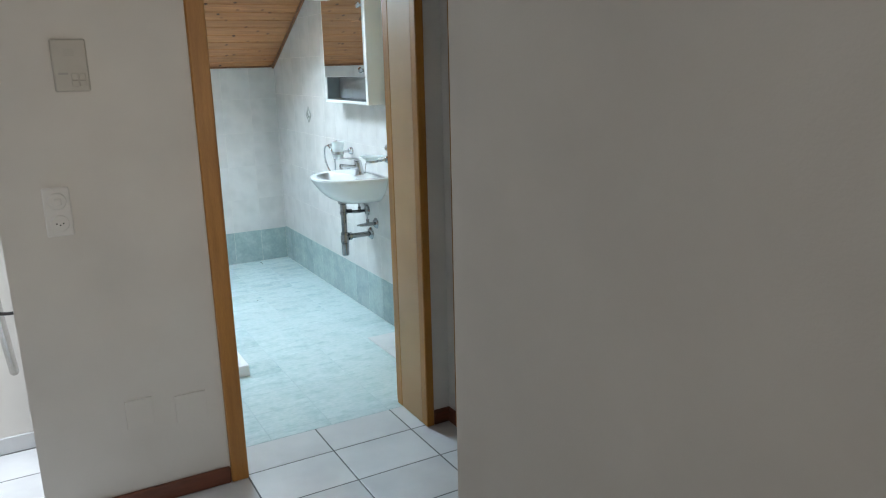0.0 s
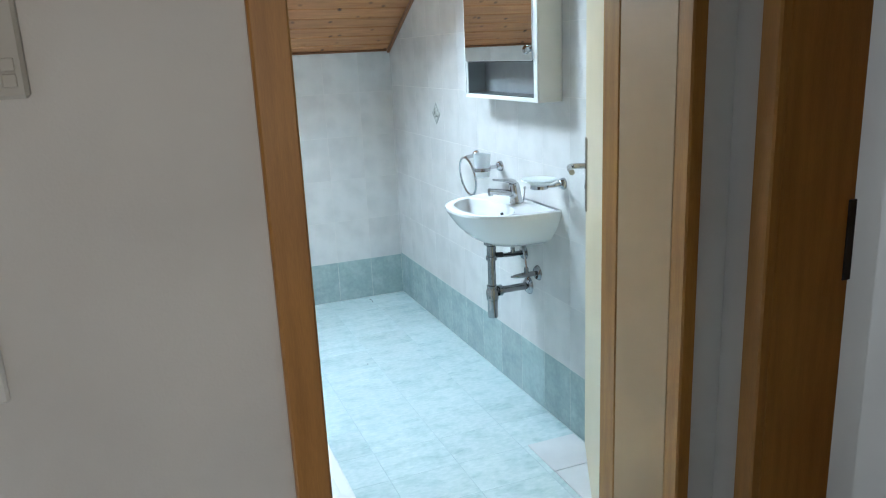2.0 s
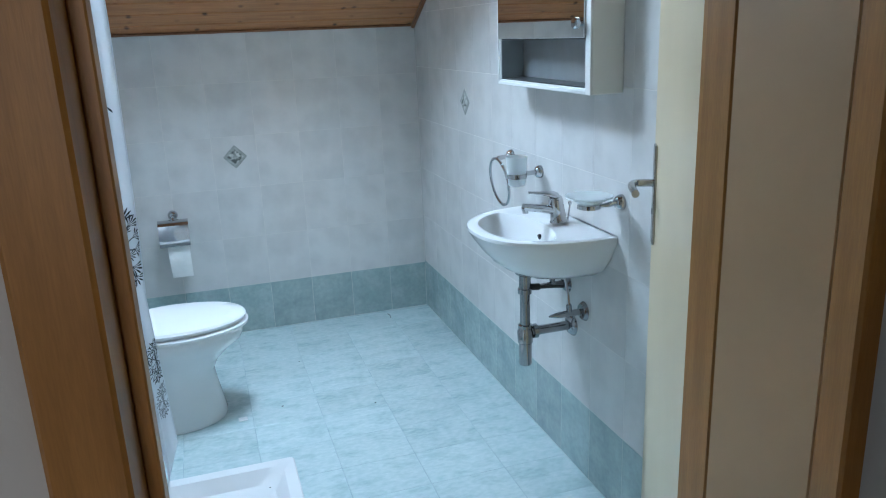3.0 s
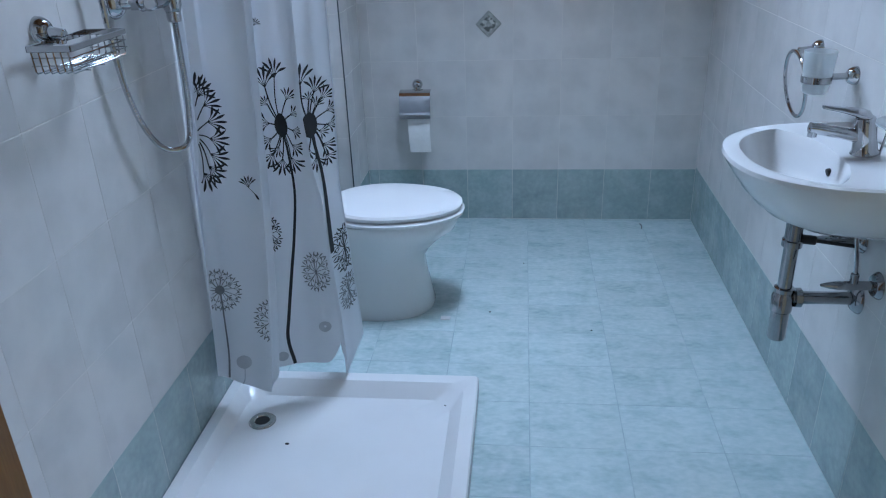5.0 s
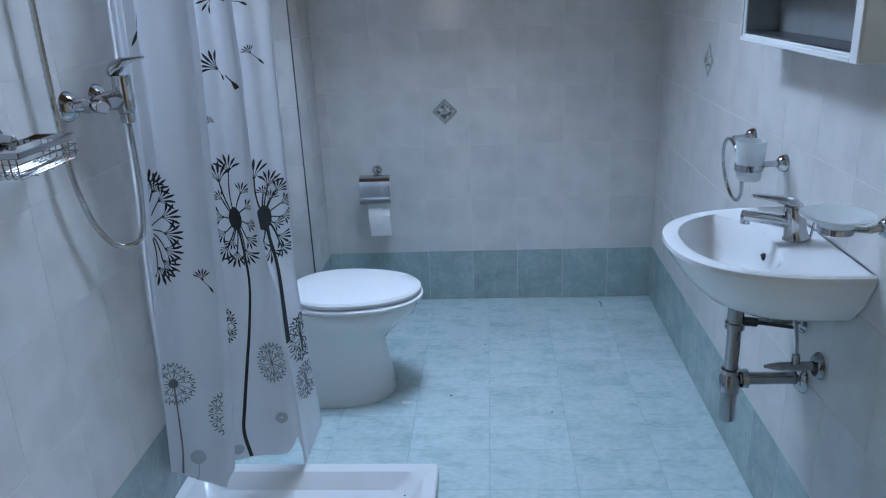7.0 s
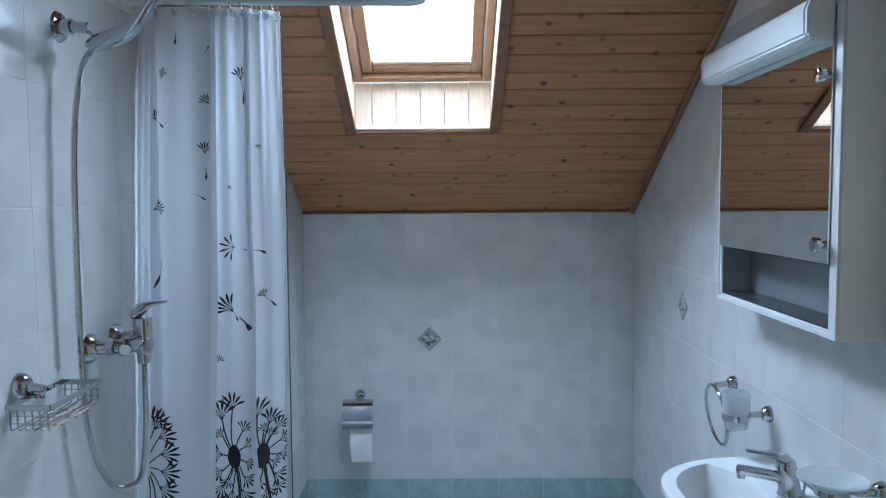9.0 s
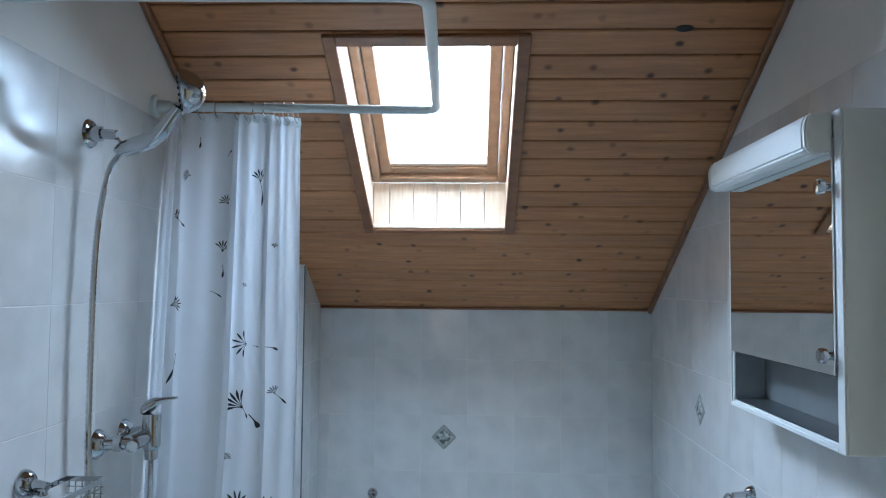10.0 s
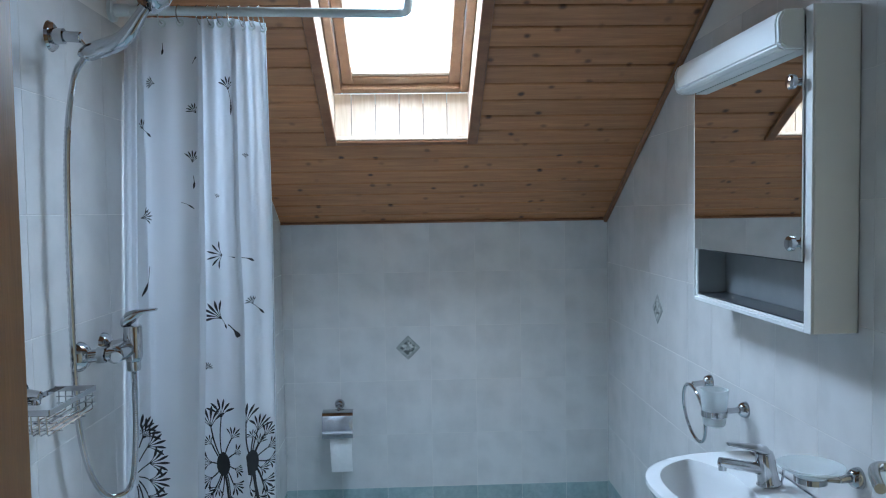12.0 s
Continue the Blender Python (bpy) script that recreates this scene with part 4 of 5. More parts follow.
basket = thing("soap_basket", "chrome wire soap basket on the shower wall", "soap basket")
BX0, BX1, BY0, BY1, BZ0, BZ1 = LEFT + 0.022, LEFT + 0.104, 4.128, 4.330, 1.142, 1.186
bm = bmesh.new()
wall_rose(bm, (LEFT, 4.210, 1.206), (1, 0, 0), 0.028)
rod(bm, (LEFT + 0.012, 4.210, 1.206), (LEFT + 0.050, 4.210, 1.198), 0.011)
rod(bm, (LEFT + 0.040, 4.210, 1.206), (LEFT + 0.040, 4.210, 1.182), 0.009)
rod(bm, (LEFT + 0.038, 4.210, 1.186), (BX0, 4.210, 1.186), 0.005)
part("mount", bm, M_CHROME, basket)
for a, b in (((BX0, BY0), (BX1, BY0)), ((BX1, BY0), (BX1, BY1)), ((BX1, BY1), (BX0, BY1)), ((BX0, BY1), (BX0, BY0))):
    lo = (min(a[0], b[0]) - 0.0015, min(a[1], b[1]) - 0.0015, BZ1 - 0.006)
    hi = (max(a[0], b[0]) + 0.0015, max(a[1], b[1]) + 0.0015, BZ1 + 0.006)
    part("rim_bar", boxm(lo, hi, 0.0012), M_CHROME, basket)
for k in range(6):
    x = BX0 + 0.006 + (BX1 - BX0 - 0.012) * k / 5
    bm = bmesh.new()
    tube(bm, [(x, BY0, BZ1 - 0.004), (x, BY0 + 0.002, BZ0 + 0.004), (x, BY0 + 0.006, BZ0), (x, BY1 - 0.006, BZ0), (x, BY1 - 0.002, BZ0 + 0.004), (x, BY1, BZ1 - 0.004)], 0.0017, 6)
    part("wire", bm, M_CHROME, basket)
for dz in (0.014, 0.028):
    bm = bmesh.new()
    tube(bm, [(BX0 + 0.002, BY0 + 0.002, BZ0 + dz), (BX1 - 0.001, BY0 + 0.002, BZ0 + dz), (BX1 - 0.001, BY1 - 0.002, BZ0 + dz), (BX0 + 0.002, BY1 - 0.002, BZ0 + dz)], 0.0015, 6)
    part("wire", bm, M_CHROME, basket)
for y in (BY0 + 0.05, (BY0 + BY1) / 2, BY1 - 0.05):
    bm = bmesh.new()
    tube(bm, [(BX0, y, BZ0 - 0.003), (BX1, y, BZ0 - 0.003)], 0.0015, 6)
    part("wire", bm, M_CHROME, basket)

# curtain rail and curtain
RAIL_Z = 2.092
rail = thing("curtain_rail", "white tubular shower curtain rail round the tray", "curtain rail")


def bend(a, b, c, r, n=7):
    a, b, c = Vector(a), Vector(b), Vector(c)
    p, q = b + (a - b).normalized() * r, b + (c - b).normalized() * r
    return [p.lerp(b, t).lerp(b.lerp(q, t), t) for t in [k / (n - 1) for k in range(n)]]


R0, R1, R2, R3 = (LEFT, 4.762, RAIL_Z), (1.226, 4.812, RAIL_Z), (1.252, 3.985, RAIL_Z), (LEFT, 3.962, RAIL_Z)
bm = bmesh.new()
tube(bm, [R0, *bend(R0, R1, R2, 0.05), *bend(R1, R2, R3, 0.05), R3], 0.0125, 16)
part("tube", bm, M_RAIL, rail)
for p, n_ in ((R0, 0.05), (R3, 0.16)):
    bm = bmesh.new()
    lathe(bm, [(0.013, n_), (0.016, n_), (0.017, 0.012), (0.030, 0.010), (0.031, 0.0)], p, (1, 0, 0), 24)
    part("wall_sleeve", bm, M_RAIL, rail)

TOP_Z, LOW_Z = 2.078, 0.072
# the lines along which the cloth is folded: (height, x)
FOLDS = [
    [(0.16, 0.460), (0.45, 0.468), (0.71, 0.483), (1.03, 0.500), (1.35, 0.500), (2.08, 0.500)],
    [(0.075, 0.610), (0.20, 0.621), (0.47, 0.636), (0.68, 0.645), (1.0, 0.651), (1.26, 0.659), (2.08, 0.662)],
    [(0.10, 0.808), (0.29, 0.803), (0.46, 0.793), (0.65, 0.783), (0.74, 0.768), (0.90, 0.755), (1.25, 0.760), (1.54, 0.753), (2.08, 0.752)],
    [(0.14, 0.870), (0.40, 0.855), (0.67, 0.840), (0.90, 0.847), (1.50, 0.851), (2.08, 0.843)],
]


def fold_x(k, z):
    pts = FOLDS[k]
    if z <= pts[0][0]:
        return pts[0][1]
    for (z0_, x0), (z1_, x1) in zip(pts, pts[1:]):
        if z <= z1_:
            f = (z - z0_) / (z1_ - z0_)
            return x0 + (x1 - x0) * f
    return pts[-1][1]


def cloth(k, v, z):
    """A point of the curtain: panel k, v across it from its far edge to the fold in front of the next panel."""
    h = (TOP_Z - z) / (TOP_Z - LOW_Z)
    x0, x1 = fold_x(k, z), fold_x(k + 1, z)
    x = x0 + (x1 - x0) * v
    u = (x - 0.50) / 0.345
    amp = (0.010 + 0.020 * h) * (0.55 if k == 2 else 1.0)
    y = 4.776 + 0.040 * u - (1 - u) * 0.165 * h + amp * math.cos(math.pi * min(v, 1.0)) * (k < 2)
    y += 0.0035 * math.sin(9 * v + 2.2 * k + 1.5 * h) + 0.006 * (1 - h) ** 2 * math.sin(13 * v + 1.3 + k)
    y += 0.0012 * math.sin(31 * z + 3 * k) * (k == 2)
    if k == 2:
        y += (0.030 + 0.055 * max(h, 0.0) ** 0.5) * v - 0.020 * h
        x -= 0.3 * (0.030 + 0.055 * max(h, 0.0) ** 0.5) * v
    if k == 0:
        y += 0.016 * max(0.0, 1 - abs(v - 0.24 * max(h, 0.0) ** 0.5) * 9) * (1 - h)
    return Vector((x, y, z))


def low_edge(k, v):
    if k == 0:
        return 0.150 - 0.066 * v
    if k == 1:
        return 0.130 + (0.064 * ((v - 0.75) / 0.25) ** 2 if v > 0.75 else 0.0)
    return 0.064 + 0.080 * v


curtain = thing("shower_curtain", "white translucent shower curtain printed with black dandelions", "curtain")
NZ = 70
columns = []
# the far end of the cloth runs back to the wall
for i in range(9):
    f = i / 9
    z0_ = low_edge(0, 0.0)
    col = []
    for q in range(NZ + 1):
        p = cloth(0, 0.0, z0_ + (TOP_Z - z0_) * q / NZ)
        col.append(Vector((LEFT + 0.006 + (p.x - LEFT - 0.006) * f, p.y + 0.035 * math.cos(math.pi * f / 2) + 0.006 * math.sin(3 * math.pi * f), p.z)))
    columns.append(col)
for k in range(3):
    for i in range(37):
        v = i / 36
        z0_ = low_edge(k, v)
        columns.append([cloth(k, v, z0_ + (TOP_Z - z0_) * q / NZ) for q in range(NZ + 1)])
    if k < 2:
        # the cloth turns back behind the fold and comes out as the next panel
        for i in range(1, 6):
            f = i / 6
            z0_ = low_edge(k, 1.0) * (1 - f) + low_edge(k + 1, 0.0) * f
            col = []
            for q in range(NZ + 1):
                z = z0_ + (TOP_Z - z0_) * q / NZ
                a, b = cloth(k, 1.0, z), cloth(k + 1, 0.0, z)
                p = a.lerp(b, f)
                p.x += 0.004 * math.sin(math.pi * f) - 0.006 * math.sin(2 * math.pi * f)
                col.append(p)
            columns.append(col)
bm = bmesh.new()
grid = [[bm.verts.new(p) for p in col] for col in columns]
for a, b in zip(grid, grid[1:]):
    for q in range(NZ):
        bm.faces.new((a[q], b[q], b[q + 1], a[q + 1]))
fabric = part("fabric", bm, M_CURTAIN, curtain)
bm = bmesh.new()
tube(bm, [cloth(2, 0.985, 0.16 + 1.915 * q / 60) for q in range(61)], 0.0022, 6)
part("hem", bm, M_CURTAIN, curtain)
for j in range(10):
    f = 0.04 + 0.93 * j / 9
    k = min(2, int(f * 3))
    p = cloth(k, f * 3 - k, TOP_Z - 0.016)
    ry = R0[1] + (R1[1] - R0[1]) * (p.x - R0[0]) / (R1[0] - R0[0])
    bm = bmesh.new()
    tube(bm, [(p.x + 0.004 * math.sin(a), ry + (p.y - ry) * (0.5 - 0.5 * math.cos(a)) + 0.016 * math.sin(a), 0.5 * (RAIL_Z + 0.015 + p.z) + 0.5 * (RAIL_Z + 0.015 - p.z) * math.cos(a)) for a in [2 * math.pi * q / 20 for q in range(20)]], 0.0018, 6, True)
    part("ring", bm, M_STEEL, curtain)
    bm = bmesh.new()
    lathe(bm, [(0.006, 0.0022), (0.0095, 0.0022), (0.0105, 0.0)], p + Vector((0, -0.001, 0)), (0, -1, 0), 16)
    part("eyelet", bm, M_RAIL, curtain)


# prints on the cloth; each one lies on one panel and ends at its folds
def panel_of(x, z):
    return 0 if x < fold_x(1, z) else 1 if x < fold_x(2, z) else 2


def within(k, x, z):
    return fold_x(k, z) + 0.003 < x < fold_x(k + 1, z) - 0.003


def on_cloth(k, x, z):
    x0, x1 = fold_x(k, z), fold_x(k + 1, z)
    v = min(max((x - x0) / (x1 - x0), 0.01), 0.99)
    p = cloth(k, v, z)
    n = (cloth(k, v + 0.005, z) - p).cross(cloth(k, v, z + 0.004) - p).normalized()
    if n.y > 0:
        n = -n
    return p + n * 0.0022


def ribbon(bm, k, pts, widths):
    """A strip laid on panel k through flat points."""
    vs = []
    n = len(pts)
    for i, p in enumerate(pts):
        if not within(k, *p):
            vs.append(None)
            continue
        a, b = pts[max(0, i - 1)], pts[min(n - 1, i + 1)]
        d = Vector((a[1] - b[1], b[0] - a[0]))
        d = d.normalized() * widths[i] / 2 if d.length > 1e-9 else Vector((widths[i] / 2, 0))
        vs.append((bm.verts.new(on_cloth(k, p[0] + d.x, p[1] + d.y)), bm.verts.new(on_cloth(k, p[0] - d.x, p[1] - d.y))))
    for a, b in zip(vs, vs[1:]):
        if a and b:
            bm.faces.new((a[0], a[1], b[1], b[0]))


def line(a, b, curve=0.0, n=5):
    d = (b[0] - a[0], b[1] - a[1])
    return [(a[0] + d[0] * t - d[1] * curve * math.sin(math.pi * t), a[1] + d[1] * t + d[0] * curve * math.sin(math.pi * t)) for t in [q / n for q in range(n + 1)]]


def club(bm, k, a, b, w, curve=0.0):
    """A fine stalk that swells to a drop-shaped end."""
    ribbon(bm, k, line(a, b, curve, 9), [w * q for q in (0.26, 0.24, 0.24, 0.26, 0.4, 0.7, 0.95, 1.0, 0.75, 0.2)])


def tuft(bm, k, x, z, ang, size, spread=105, n=6, w=None):
    w = w or size * 0.115
    for q in range(n):
        f = q / (n - 1) - 0.5
        a = math.radians(ang + spread * f)
        r = size * (1.0 - 0.25 * abs(f))
        club(bm, k, (x, z), (x + r * math.cos(a), z + r * math.sin(a)), w, -0.22 * f)


def seed(bm, k, a, b, w):
    """A stalk with a thick seed at its far end."""
    ribbon(bm, k, line(a, b, 0.06, 8), [w * q for q in (0.25, 0.25, 0.25, 0.28, 0.4, 0.8, 1.0, 0.8, 0.2)])


def heart(bm, k, x, z, rx, rz):
    n = 11
    ribbon(bm, k, [(x, z - rz + 2 * rz * q / (n - 1)) for q in range(n)], [2 * rx * math.sqrt(max(0.02, 1 - (2 * q / (n - 1) - 1) ** 2)) for q in range(n)])


def bloom(x, z, rx, rz, rays, mat, k, wide=0.0035):
    """A dandelion head: a dark heart and stalks that end in tufts (dx, dz, turn, size)."""
    bm = bmesh.new()
    if rx:
        heart(bm, k, x, z, rx, rz)
    for dx, dz, ang, size in rays:
        ribbon(bm, k, line((x, z), (x + dx, z + dz), 0.05, 8), [wide] * 9)
        tuft(bm, k, x + dx, z + dz, ang, size)
    part("dandelion_print", bm, mat, curtain)


def globe(x, z, rx, rz, core, count, mat, k):
    bm = bmesh.new()
    if core:
        heart(bm, k, x, z, core, core)
    for q in range(count):
        a = 2 * math.pi * (q + 0.3) / count
        for r, size in ((0.62, 0.40), (0.40, 0.26)) if q % 2 else ((0.66, 0.36),):
            px_, pz_ = x + rx * r * math.cos(a), z + rz * r * math.sin(a)
            ribbon(bm, k, line((x, z), (px_, pz_), 0.04, 5), [0.0018] * 6)
            tuft(bm, k, px_, pz_, math.degrees(a), size * max(rx, rz), 110, 4, 0.0036)
    part("dandelion_print", bm, mat, curtain)


def stem_print(k, pts, mat, w):
    bm = bmesh.new()
    sp = smooth_path([(p[0], p[1], 0) for p in pts], 8)
    ribbon(bm, k, [(p.x, p.y) for p in sp], [w * (0.8 + 0.4 * q / len(sp)) for q in range(len(sp))])
    part("stem_print", bm, mat, curtain)


bloom(0.705, 0.871, 0.0195, 0.033, [(-0.032, 0.102, 98, 0.060), (-0.005, 0.125, 90, 0.055), (-0.030, 0.055, 135, 0.030), (0.024, 0.070, 62, 0.036), (0.030, 0.030, 25, 0.032), (0.030, -0.010, -20, 0.032),
                                    (-0.030, 0.006, 175, 0.045), (-0.030, -0.035, 205, 0.042), (-0.030, -0.075, 235, 0.052), (-0.008, -0.092, 262, 0.052), (0.018, -0.085, 290, 0.050), (0.026, -0.050, 320, 0.040), (-0.014, -0.058, 240, 0.034)], M_PRINT, 1)
bloom(0.776, 0.862, 0.0195, 0.034, [(-0.012, 0.112, 96, 0.058), (0.018, 0.082, 68, 0.050), (0.036, 0.062, 42, 0.042), (0.045, 0.025, 14, 0.036), (0.044, -0.012, -12, 0.036), (0.030, -0.060, -42, 0.046),
                                    (0.008, -0.090, -82, 0.046), (0.018, 0.044, 62, 0.032), (0.022, -0.022, -22, 0.032), (0.004, 0.066, 98, 0.026), (0.036, -0.092, -60, 0.040), (-0.006, -0.060, -110, 0.036)], M_PRINT, 2)
bloom(0.488, 0.866, 0.0, 0.0, [(0.030 * math.cos(math.radians(a)) + 0.006, 0.105 * math.sin(math.radians(a)), a * 0.75, 0.058) for a in (-86, -58, -32, -8, 16, 42, 66, 88)], M_PRINT, 0, 0.003)
stem_print(1, [(0.708, 0.85), (0.716, 0.800), (0.721, 0.690), (0.703, 0.55), (0.684, 0.438), (0.662, 0.30), (0.652, 0.220), (0.664, 0.134)], M_PRINT, 0.0085)
stem_print(2, [(0.778, 0.85), (0.784, 0.800), (0.795, 0.719), (0.799, 0.600), (0.801, 0.480)], M_PRINT, 0.0085)
globe(0.497, 0.420, 0.064, 0.066, 0.014, 15, M_PRINT_GREY, 0)
globe(0.633, 0.318, 0.042, 0.070, 0.0, 13, M_PRINT_GREY, 0)
globe(0.757, 0.438, 0.034, 0.066, 0.0, 12, M_PRINT_GREY, 1)
globe(0.640, 0.560, 0.020, 0.055, 0.0, 11, M_PRINT, 1)
globe(0.836, 0.470, 0.020, 0.075, 0.0, 12, M_PRINT, 2)
globe(0.838, 0.330, 0.016, 0.060, 0.0, 11, M_PRINT_GREY, 2)
stem_print(0, [(0.497, 0.41), (0.499, 0.32), (0.499, 0.22), (0.492, 0.142)], M_PRINT_GREY, 0.0055)
for k, x, z, r in ((0, 0.541, 0.192, 0.022), (1, 0.765, 0.256, 0.018), (1, 0.632, 0.165, 0.016)):
    bm = bmesh.new()
    heart(bm, k, x, z, r, r)
    part("pale_dot_print", bm, M_PRINT_PALE, curtain, "pale grey round print")
stem_print(0, [(0.541, 0.17), (0.537, 0.135), (0.530, 0.120)], M_PRINT_PALE, 0.003)
for x, z, ang, size, sx_, sz_ in ((0.739, 1.885, 92, 0.038, 0.745, 1.818), (0.656, 1.822, 125, 0.030, 0.684, 1.802), (0.511, 1.782, 125, 0.030, 0.539, 1.758), (0.644, 1.690, 80, 0.034, 0, 0), (0.550, 1.901, 170, 0.026, 0, 0),
                                  (0.506, 1.543, 20, 0.036, 0, 0), (0.714, 1.440, 180, 0.044, 0, 0), (0.708, 1.266, 140, 0.058, 0.722, 1.240), (0.789, 1.300, 115, 0.026, 0.821, 1.271), (0.663, 1.130, 60, 0.022, 0, 0),
                                  (0.777, 1.705, 90, 0.014, 0, 0), (0.698, 1.595, 60, 0.014, 0, 0), (0.613, 0.716, 95, 0.036, 0.637, 0.680)):
    k = panel_of(x, z)
    bm = bmesh.new()
    tuft(bm, k, x, z, ang, size, 150 if size == 0.044 else 95)
    if sx_:
        seed(bm, k, (x, z), (sx_, sz_), 0.0055)
    part("seed_print", bm, M_PRINT, curtain)
for a, b, w in (((0.648, 1.955), (0.662, 1.978), 0.005), ((0.570, 2.010), (0.569, 1.978), 0.006), ((0.646, 1.655), (0.647, 1.620), 0.006), ((0.616, 1.584), (0.648, 1.566), 0.004),
                ((0.732, 1.436), (0.749, 1.432), 0.003), ((0.762, 1.432), (0.795, 1.420), 0.007), ((0.727, 1.252), (0.757, 1.212), 0.013), ((0.530, 1.415), (0.507, 1.335), 0.007)):
    bm = bmesh.new()
    seed(bm, panel_of(*a), a, b, w)
    part("seed_print", bm, M_PRINT, curtain)

# ---- hall things ----
inter = thing("intercom", "yellowed plastic wall intercom in the hall", "intercom")
part("case", boxm((0.490, HALL_Y - 0.030, 1.437), (0.588, HALL_Y, 1.592), 0.005), M_YELLOWED, inter)
# slots are thin grey slabs on the case, coloured like their shaded insides
for r in range(4):
    for c in range(5):
        part("speaker_slot", boxm((0.524 + 0.006 * c, HALL_Y - 0.0312, 1.560 - 0.006 * r), (0.5275 + 0.006 * c, HALL_Y - 0.0295, 1.5625 - 0.006 * r)), M_SLOT_SHADE, inter, smooth=False)
part("slot", boxm((0.503, HALL_Y - 0.0312, 1.488), (0.530, HALL_Y - 0.0295, 1.494)), M_SLOT_SHADE, inter)
for c in range(2):
    for r in range(2):
        part("button", boxm((0.537 + 0.021 * c, HALL_Y - 0.033, 1.452 + 0.021 * r), (0.556 + 0.021 * c, HALL_Y - 0.0295, 1.471 + 0.021 * r), 0.002), M_YELLOWED, inter)

sw = thing("switch_socket", "white combined light switch and three-pin socket", "switch")
part("plate", boxm((0.410, HALL_Y - 0.012, 0.997), (0.488, HALL_Y, 1.150), 0.004), M_PLASTIC, sw)
for z in (1.108, 1.038):
    bm = bmesh.new()
    lathe(bm, [(0, 0.004), (0.024, 0.004), (0.026, 0.002), (0.027, 0)], (0.450, HALL_Y - 0.012, z), (0, -1, 0), 28)
    part("insert", bm, M_PLASTIC, sw)
part("rocker", boxm((0.438, HALL_Y - 0.021, 1.095), (0.462, HALL_Y - 0.0155, 1.118), 0.003), M_PLASTIC, sw)
for dx, dz in ((-0.0095, 0.0), (0.0095, 0.0), (0.0, -0.005)):
    bm = bmesh.new()
    rod(bm, (0.450 + dx, HALL_Y - 0.0155, 1.038 + dz), (0.450 + dx, HALL_Y - 0.0168, 1.038 + dz), 0.0025, seg=10)
    part("pin_hole", bm, M_DARK, sw)
# filled-in box covers low on the wall
for x0, x1, z0_, z1_ in ((0.562, 0.65, 0.30, 0.402), (0.724, 0.83, 0.28, 0.383)):
    cover = thing("junction_cover", "painted-over square junction cover low on the wall", "wall cover", group="wall covers")
    part("plate", boxm((x0, HALL_Y - 0.006, z0_), (x1, HALL_Y, z1_), 0.001), M_PLASTER, cover)

hrail = thing("stair_handrail", "steel stair handrail with a dark end cap", "handrail")
bm = bmesh.new()
tube(bm, [(0.232, 3.12, 0.835), (0.232, 3.66, 0.36)], 0.017, 16)
part("tube", bm, M_STEEL, hrail)
bm = bmesh.new()
lathe(bm, [(0, 0.022), (0.014, 0.018), (0.020, 0.008), (0.019, -0.006), (0.017, -0.010)], (0.232, 3.12, 0.835), (0, -0.75, 0.66), 20)
part("end_cap", bm, M_RUBBER, hrail, "dark brown end cap")
bm = bmesh.new()
tube(bm, smooth_path([(0.232, 3.17, 0.775), (0.234, 3.175, 0.74), (0.262, 3.18, 0.73), (0.286, 3.18, 0.73)], 5), 0.006, 8)
part("bracket", bm, M_RUBBER, hrail)
part("stair_beam", boxm((-1.44, 3.66, 1.42), (0.02, 3.719, 1.62), 0.004), M_TRIMWOOD)["label"] = "wooden beam above the stairs"
tagged(bpy.data.objects["stair_beam"], "stained wooden beam along the stair wall", "beam", kind="structure")


# decorative diamond tiles
def decor(m):
    d = thing("decor_tile", "small diamond-shaped grey decorative tile set in the wall", "decorative tile", group="decor tiles")
    for name, r, h, mat in (("rim", 0.041, 0.003, M_DECOR), ("inner", 0.027, 0.0042, M_DECOR_IN), ("centre", 0.010, 0.0055, M_DECOR)):
        bm = bmesh.new()
        box(bm, (-r, -r, -0.002), (r, r, h), 0.0012 if name != "rim" else 0.003, 1, m @ pose(0, 0, 0, 0, 0, 45))
        part(name, bm, mat, d)


decor(pose(1.199, BACK, 0.914, 90, 0, 0))
decor(pose(RIGHT, 5.487, 1.172, 90, 0, -90))

# ---- wall and floor tiles ----
CACHE = {}


def tile_mesh(poly, mat, thick=0.008):
    """One tile: an outline in its own plane (u, v), its face at depth 0, with a softened edge."""
    key = (tuple((round(a, 4), round(b, 4)) for a, b in poly), mat.name)
    if key in CACHE:
        return CACHE[key]
    bm = bmesh.new()
    n = len(poly)
    cx, cy = sum(p[0] for p in poly) / n, sum(p[1] for p in poly) / n
    inner = [(cx + (a - cx) * 0.993, cy + (b - cy) * 0.993) for a, b in poly]
    loops = [[bm.verts.new((a, b, -thick)) for a, b in poly], [bm.verts.new((a, b, -0.0004)) for a, b in poly], [bm.verts.new((a, b, 0)) for a, b in inner]]
    for p, q in zip(loops, loops[1:]):
        for k in range(n):
            bm.faces.new((p[k], p[(k + 1) % n], q[(k + 1) % n], q[k]))
    bm.faces.new(loops[-1])
    me = mesh_of(bm, "tile", False)
    me.materials.append(mat)
    CACHE[key] = me
    return me


def clip_top(poly, f):
    """Cuts an outline where f(u, v) > 0."""
    out = []
    for a, b in zip(poly, poly[1:] + poly[:1]):
        fa, fb = f(*a), f(*b)
        if fa <= 0:
            out.append(a)
        if (fa <= 0) != (fb <= 0):
            t = fa / (fa - fb)
            out.append((a[0] + (b[0] - a[0]) * t, a[1] + (b[1] - a[1]) * t))
    return out


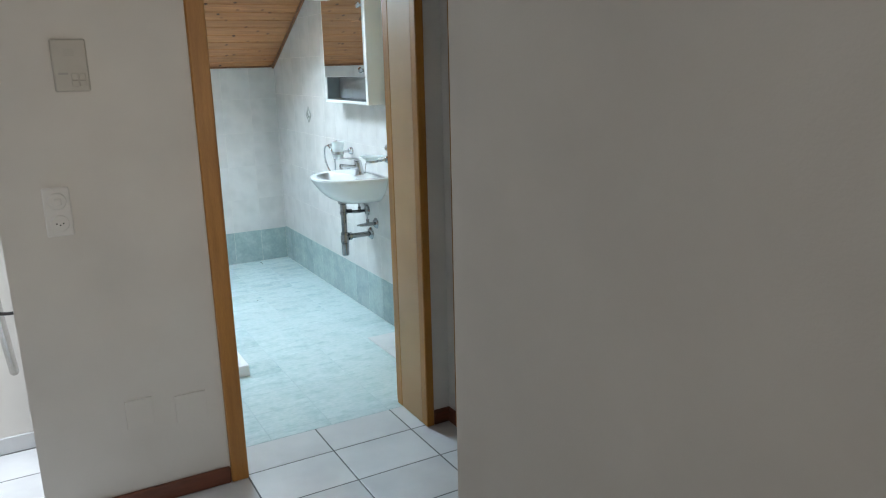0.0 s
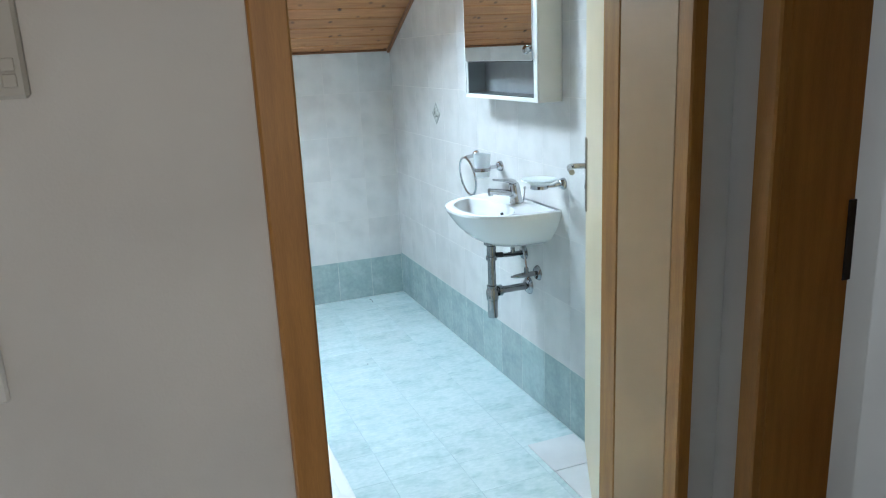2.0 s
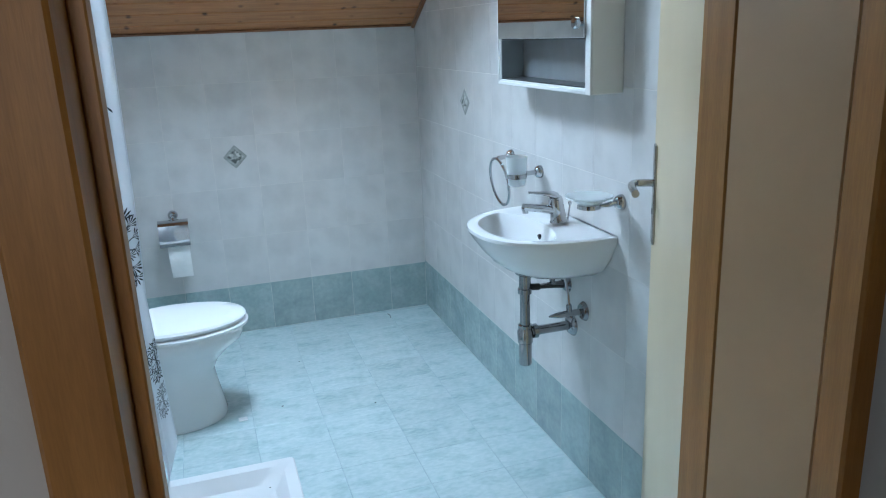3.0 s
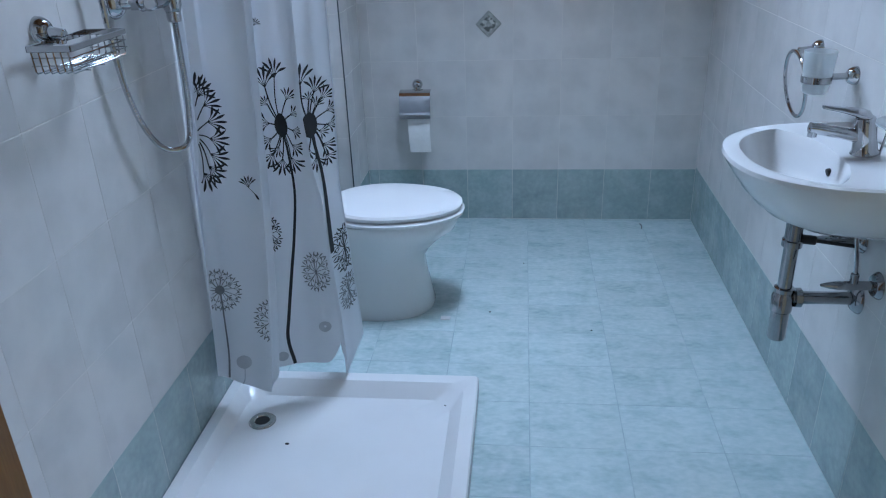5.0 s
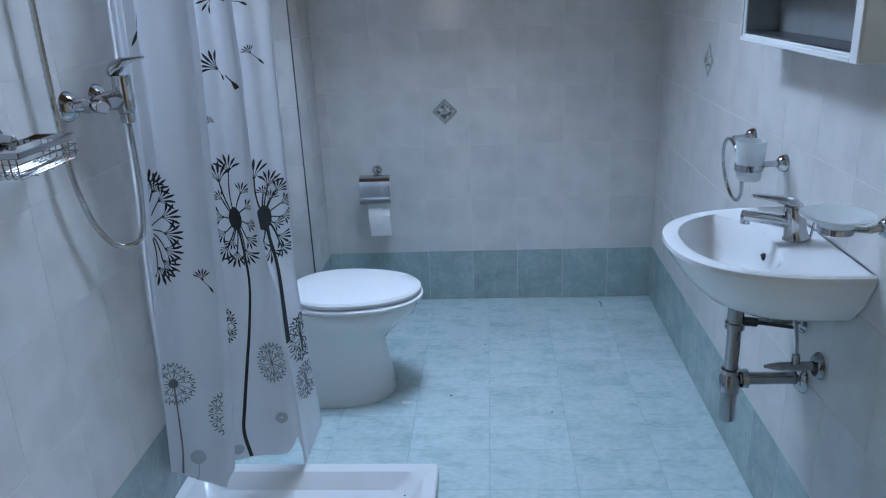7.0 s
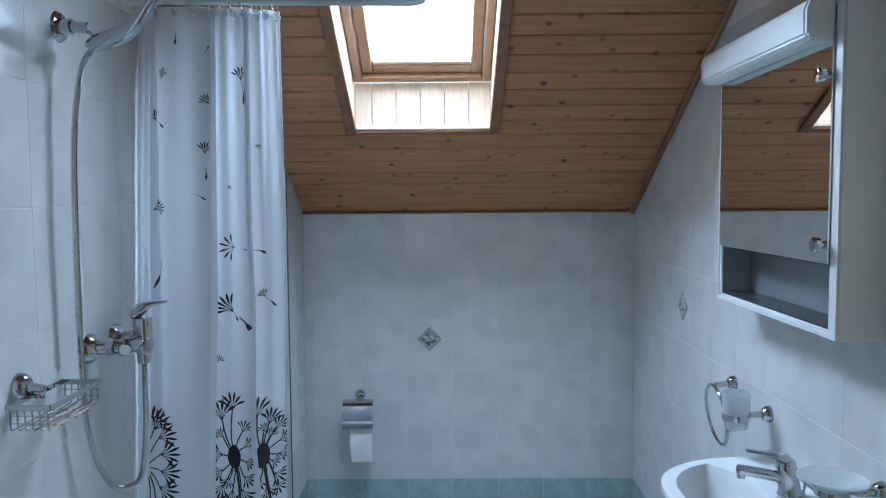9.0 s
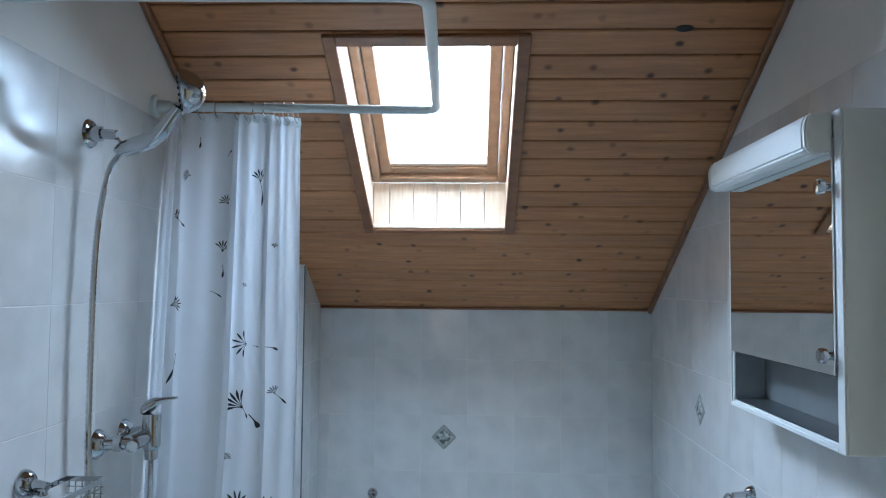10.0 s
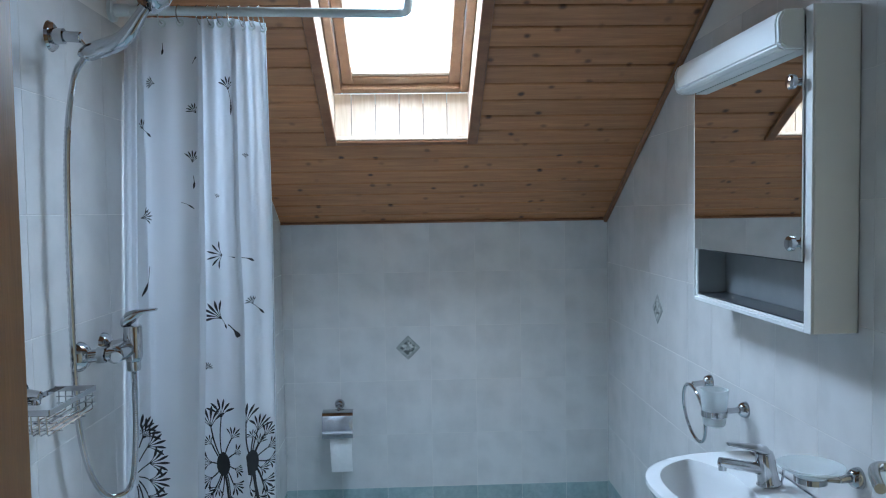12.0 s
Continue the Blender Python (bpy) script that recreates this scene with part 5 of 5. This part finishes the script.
def lay(parent, m, us, vs, mat_of, name="tile", joint=0.0015, cut=None):
    """Lays tiles between the joints us and vs on the plane m (u, v, out)."""
    for v0, v1 in zip(vs, vs[1:]):
        for u0, u1 in zip(us, us[1:]):
            if u1 - u0 < 0.012 or v1 - v0 < 0.012:
                continue
            j = joint / 2
            cu, cv = (u0 + u1) / 2, (v0 + v1) / 2
            poly = [(u0 + j - cu, v0 + j - cv), (u1 - j - cu, v0 + j - cv), (u1 - j - cu, v1 - j - cv), (u0 + j - cu, v1 - j - cv)]
            if cut:
                poly = clip_top(poly, lambda a, b: cut(a + cu, b + cv))
                if len(poly) < 3:
                    continue
            ob = new(name, tile_mesh(poly, mat_of(v0, u0)))
            ob.parent = parent
            ob.matrix_basis = m @ Matrix.Translation((cu, cv, 0))


def joints(lo, hi, anchor, pitch):
    k = math.ceil((lo + 0.004 - anchor) / pitch)
    out = [lo]
    while anchor + k * pitch < hi - 0.004:
        out.append(anchor + k * pitch)
        k += 1
    return out + [hi]


ROWS_V = [0.0, 0.25] + [0.25 + 0.2545 * k for k in range(1, 8)]
ROWS_RIGHT = [0.0] + [0.26 * k for k in range(1, 9)]
ROWS_LEFT = [0.0] + [0.282 + 0.2545 * k for k in range(8)]
wall_mat = lambda v, u: M_SKIRT if v < 0.1 else M_WALLTILE
slope_cut = lambda y, z: z - (KNEE_Z + SLOPE * (KNEE_Y - y)) + 0.004
# plane (u, v, out): columns are the directions of u, v and out
back_m = Matrix(((1, 0, 0, 0), (0, 0, -1, BACK), (0, 1, 0, 0), (0, 0, 0, 1)))
right_m = Matrix(((0, 0, -1, RIGHT), (-1, 0, 0, 0), (0, 1, 0, 0), (0, 0, 0, 1)))
left_m = Matrix(((0, 0, 1, LEFT), (1, 0, 0, 0), (0, 1, 0, 0), (0, 0, 0, 1)))
shaft_side_m = Matrix(((0, 0, 1, SHAFT_X), (1, 0, 0, 0), (0, 1, 0, 0), (0, 0, 0, 1)))
shaft_front_m = Matrix(((1, 0, 0, 0), (0, 0, -1, SHAFT_Y), (0, 1, 0, 0), (0, 0, 0, 1)))
lay(wall_back, back_m, joints(SHAFT_X, RIGHT, 1.730, 0.2125), ROWS_V, wall_mat, cut=lambda u, v: v - KNEE_Z + 0.002)
lay(wall_right, right_m, joints(-BACK, -BATH_Y - 0.07, -5.487 + 0.101, 0.2025), ROWS_RIGHT, wall_mat, cut=lambda u, v: slope_cut(-u, v))
lay(wall_left, left_m, joints(BATH_Y, SHAFT_Y, 4.285, 0.2025), ROWS_LEFT, wall_mat, cut=slope_cut)
lay(wall_shaft, shaft_side_m, joints(SHAFT_Y, BACK, 6.02, 0.2025), ROWS_V, wall_mat, cut=slope_cut)
lay(wall_shaft, shaft_front_m, joints(LEFT, SHAFT_X, SHAFT_X - 0.2, 0.2025), ROWS_V, wall_mat, cut=lambda u, v: v - 1.685)
part("corner_trim", boxm((SHAFT_X - 0.0035, SHAFT_Y - 0.0015, 0.0), (SHAFT_X + 0.0015, SHAFT_Y + 0.0035, 1.685)), M_STRAP, wall_shaft, "thin dark tile edge trim")
flat = Matrix.Identity(4)
PATCH_X, PATCH_Y = 1.931, 4.134
fx, fy = joints(LEFT, RIGHT, 1.378, 0.2665), joints(3.252, BACK, 4.750, 0.2055)
lay(floor_bath, flat, fx, fy, lambda v, u: M_FLOORTILE, "floor_tile", 0.003)
pm = Matrix.Translation((0, 0, 0.0045))
lay(floor_bath, pm, [PATCH_X, RIGHT - 0.006], [3.72, 3.925, PATCH_Y], lambda v, u: M_HALLTILE, "floor_tile", 0.004)
hx, hy = joints(-1.45, HALL_X, 1.300, 0.3475), joints(-1.05, 3.252, 3.034, 0.2525)
lay(floor_hall, flat, hx, hy, lambda v, u: M_HALLTILE, "floor_tile", 0.006)
lay(floor_hall, flat, joints(-1.45, 0.283, 0.085, 0.3475), [3.254, 3.475, 3.706], lambda v, u: M_HALLTILE, "floor_tile", 0.006)
lay(floor_hall, flat, joints(HALL_X, 4.05, 1.995, 0.3475), joints(1.4, 3.186, 3.034, 0.2525), lambda v, u: M_HALLTILE, "floor_tile", 0.006)
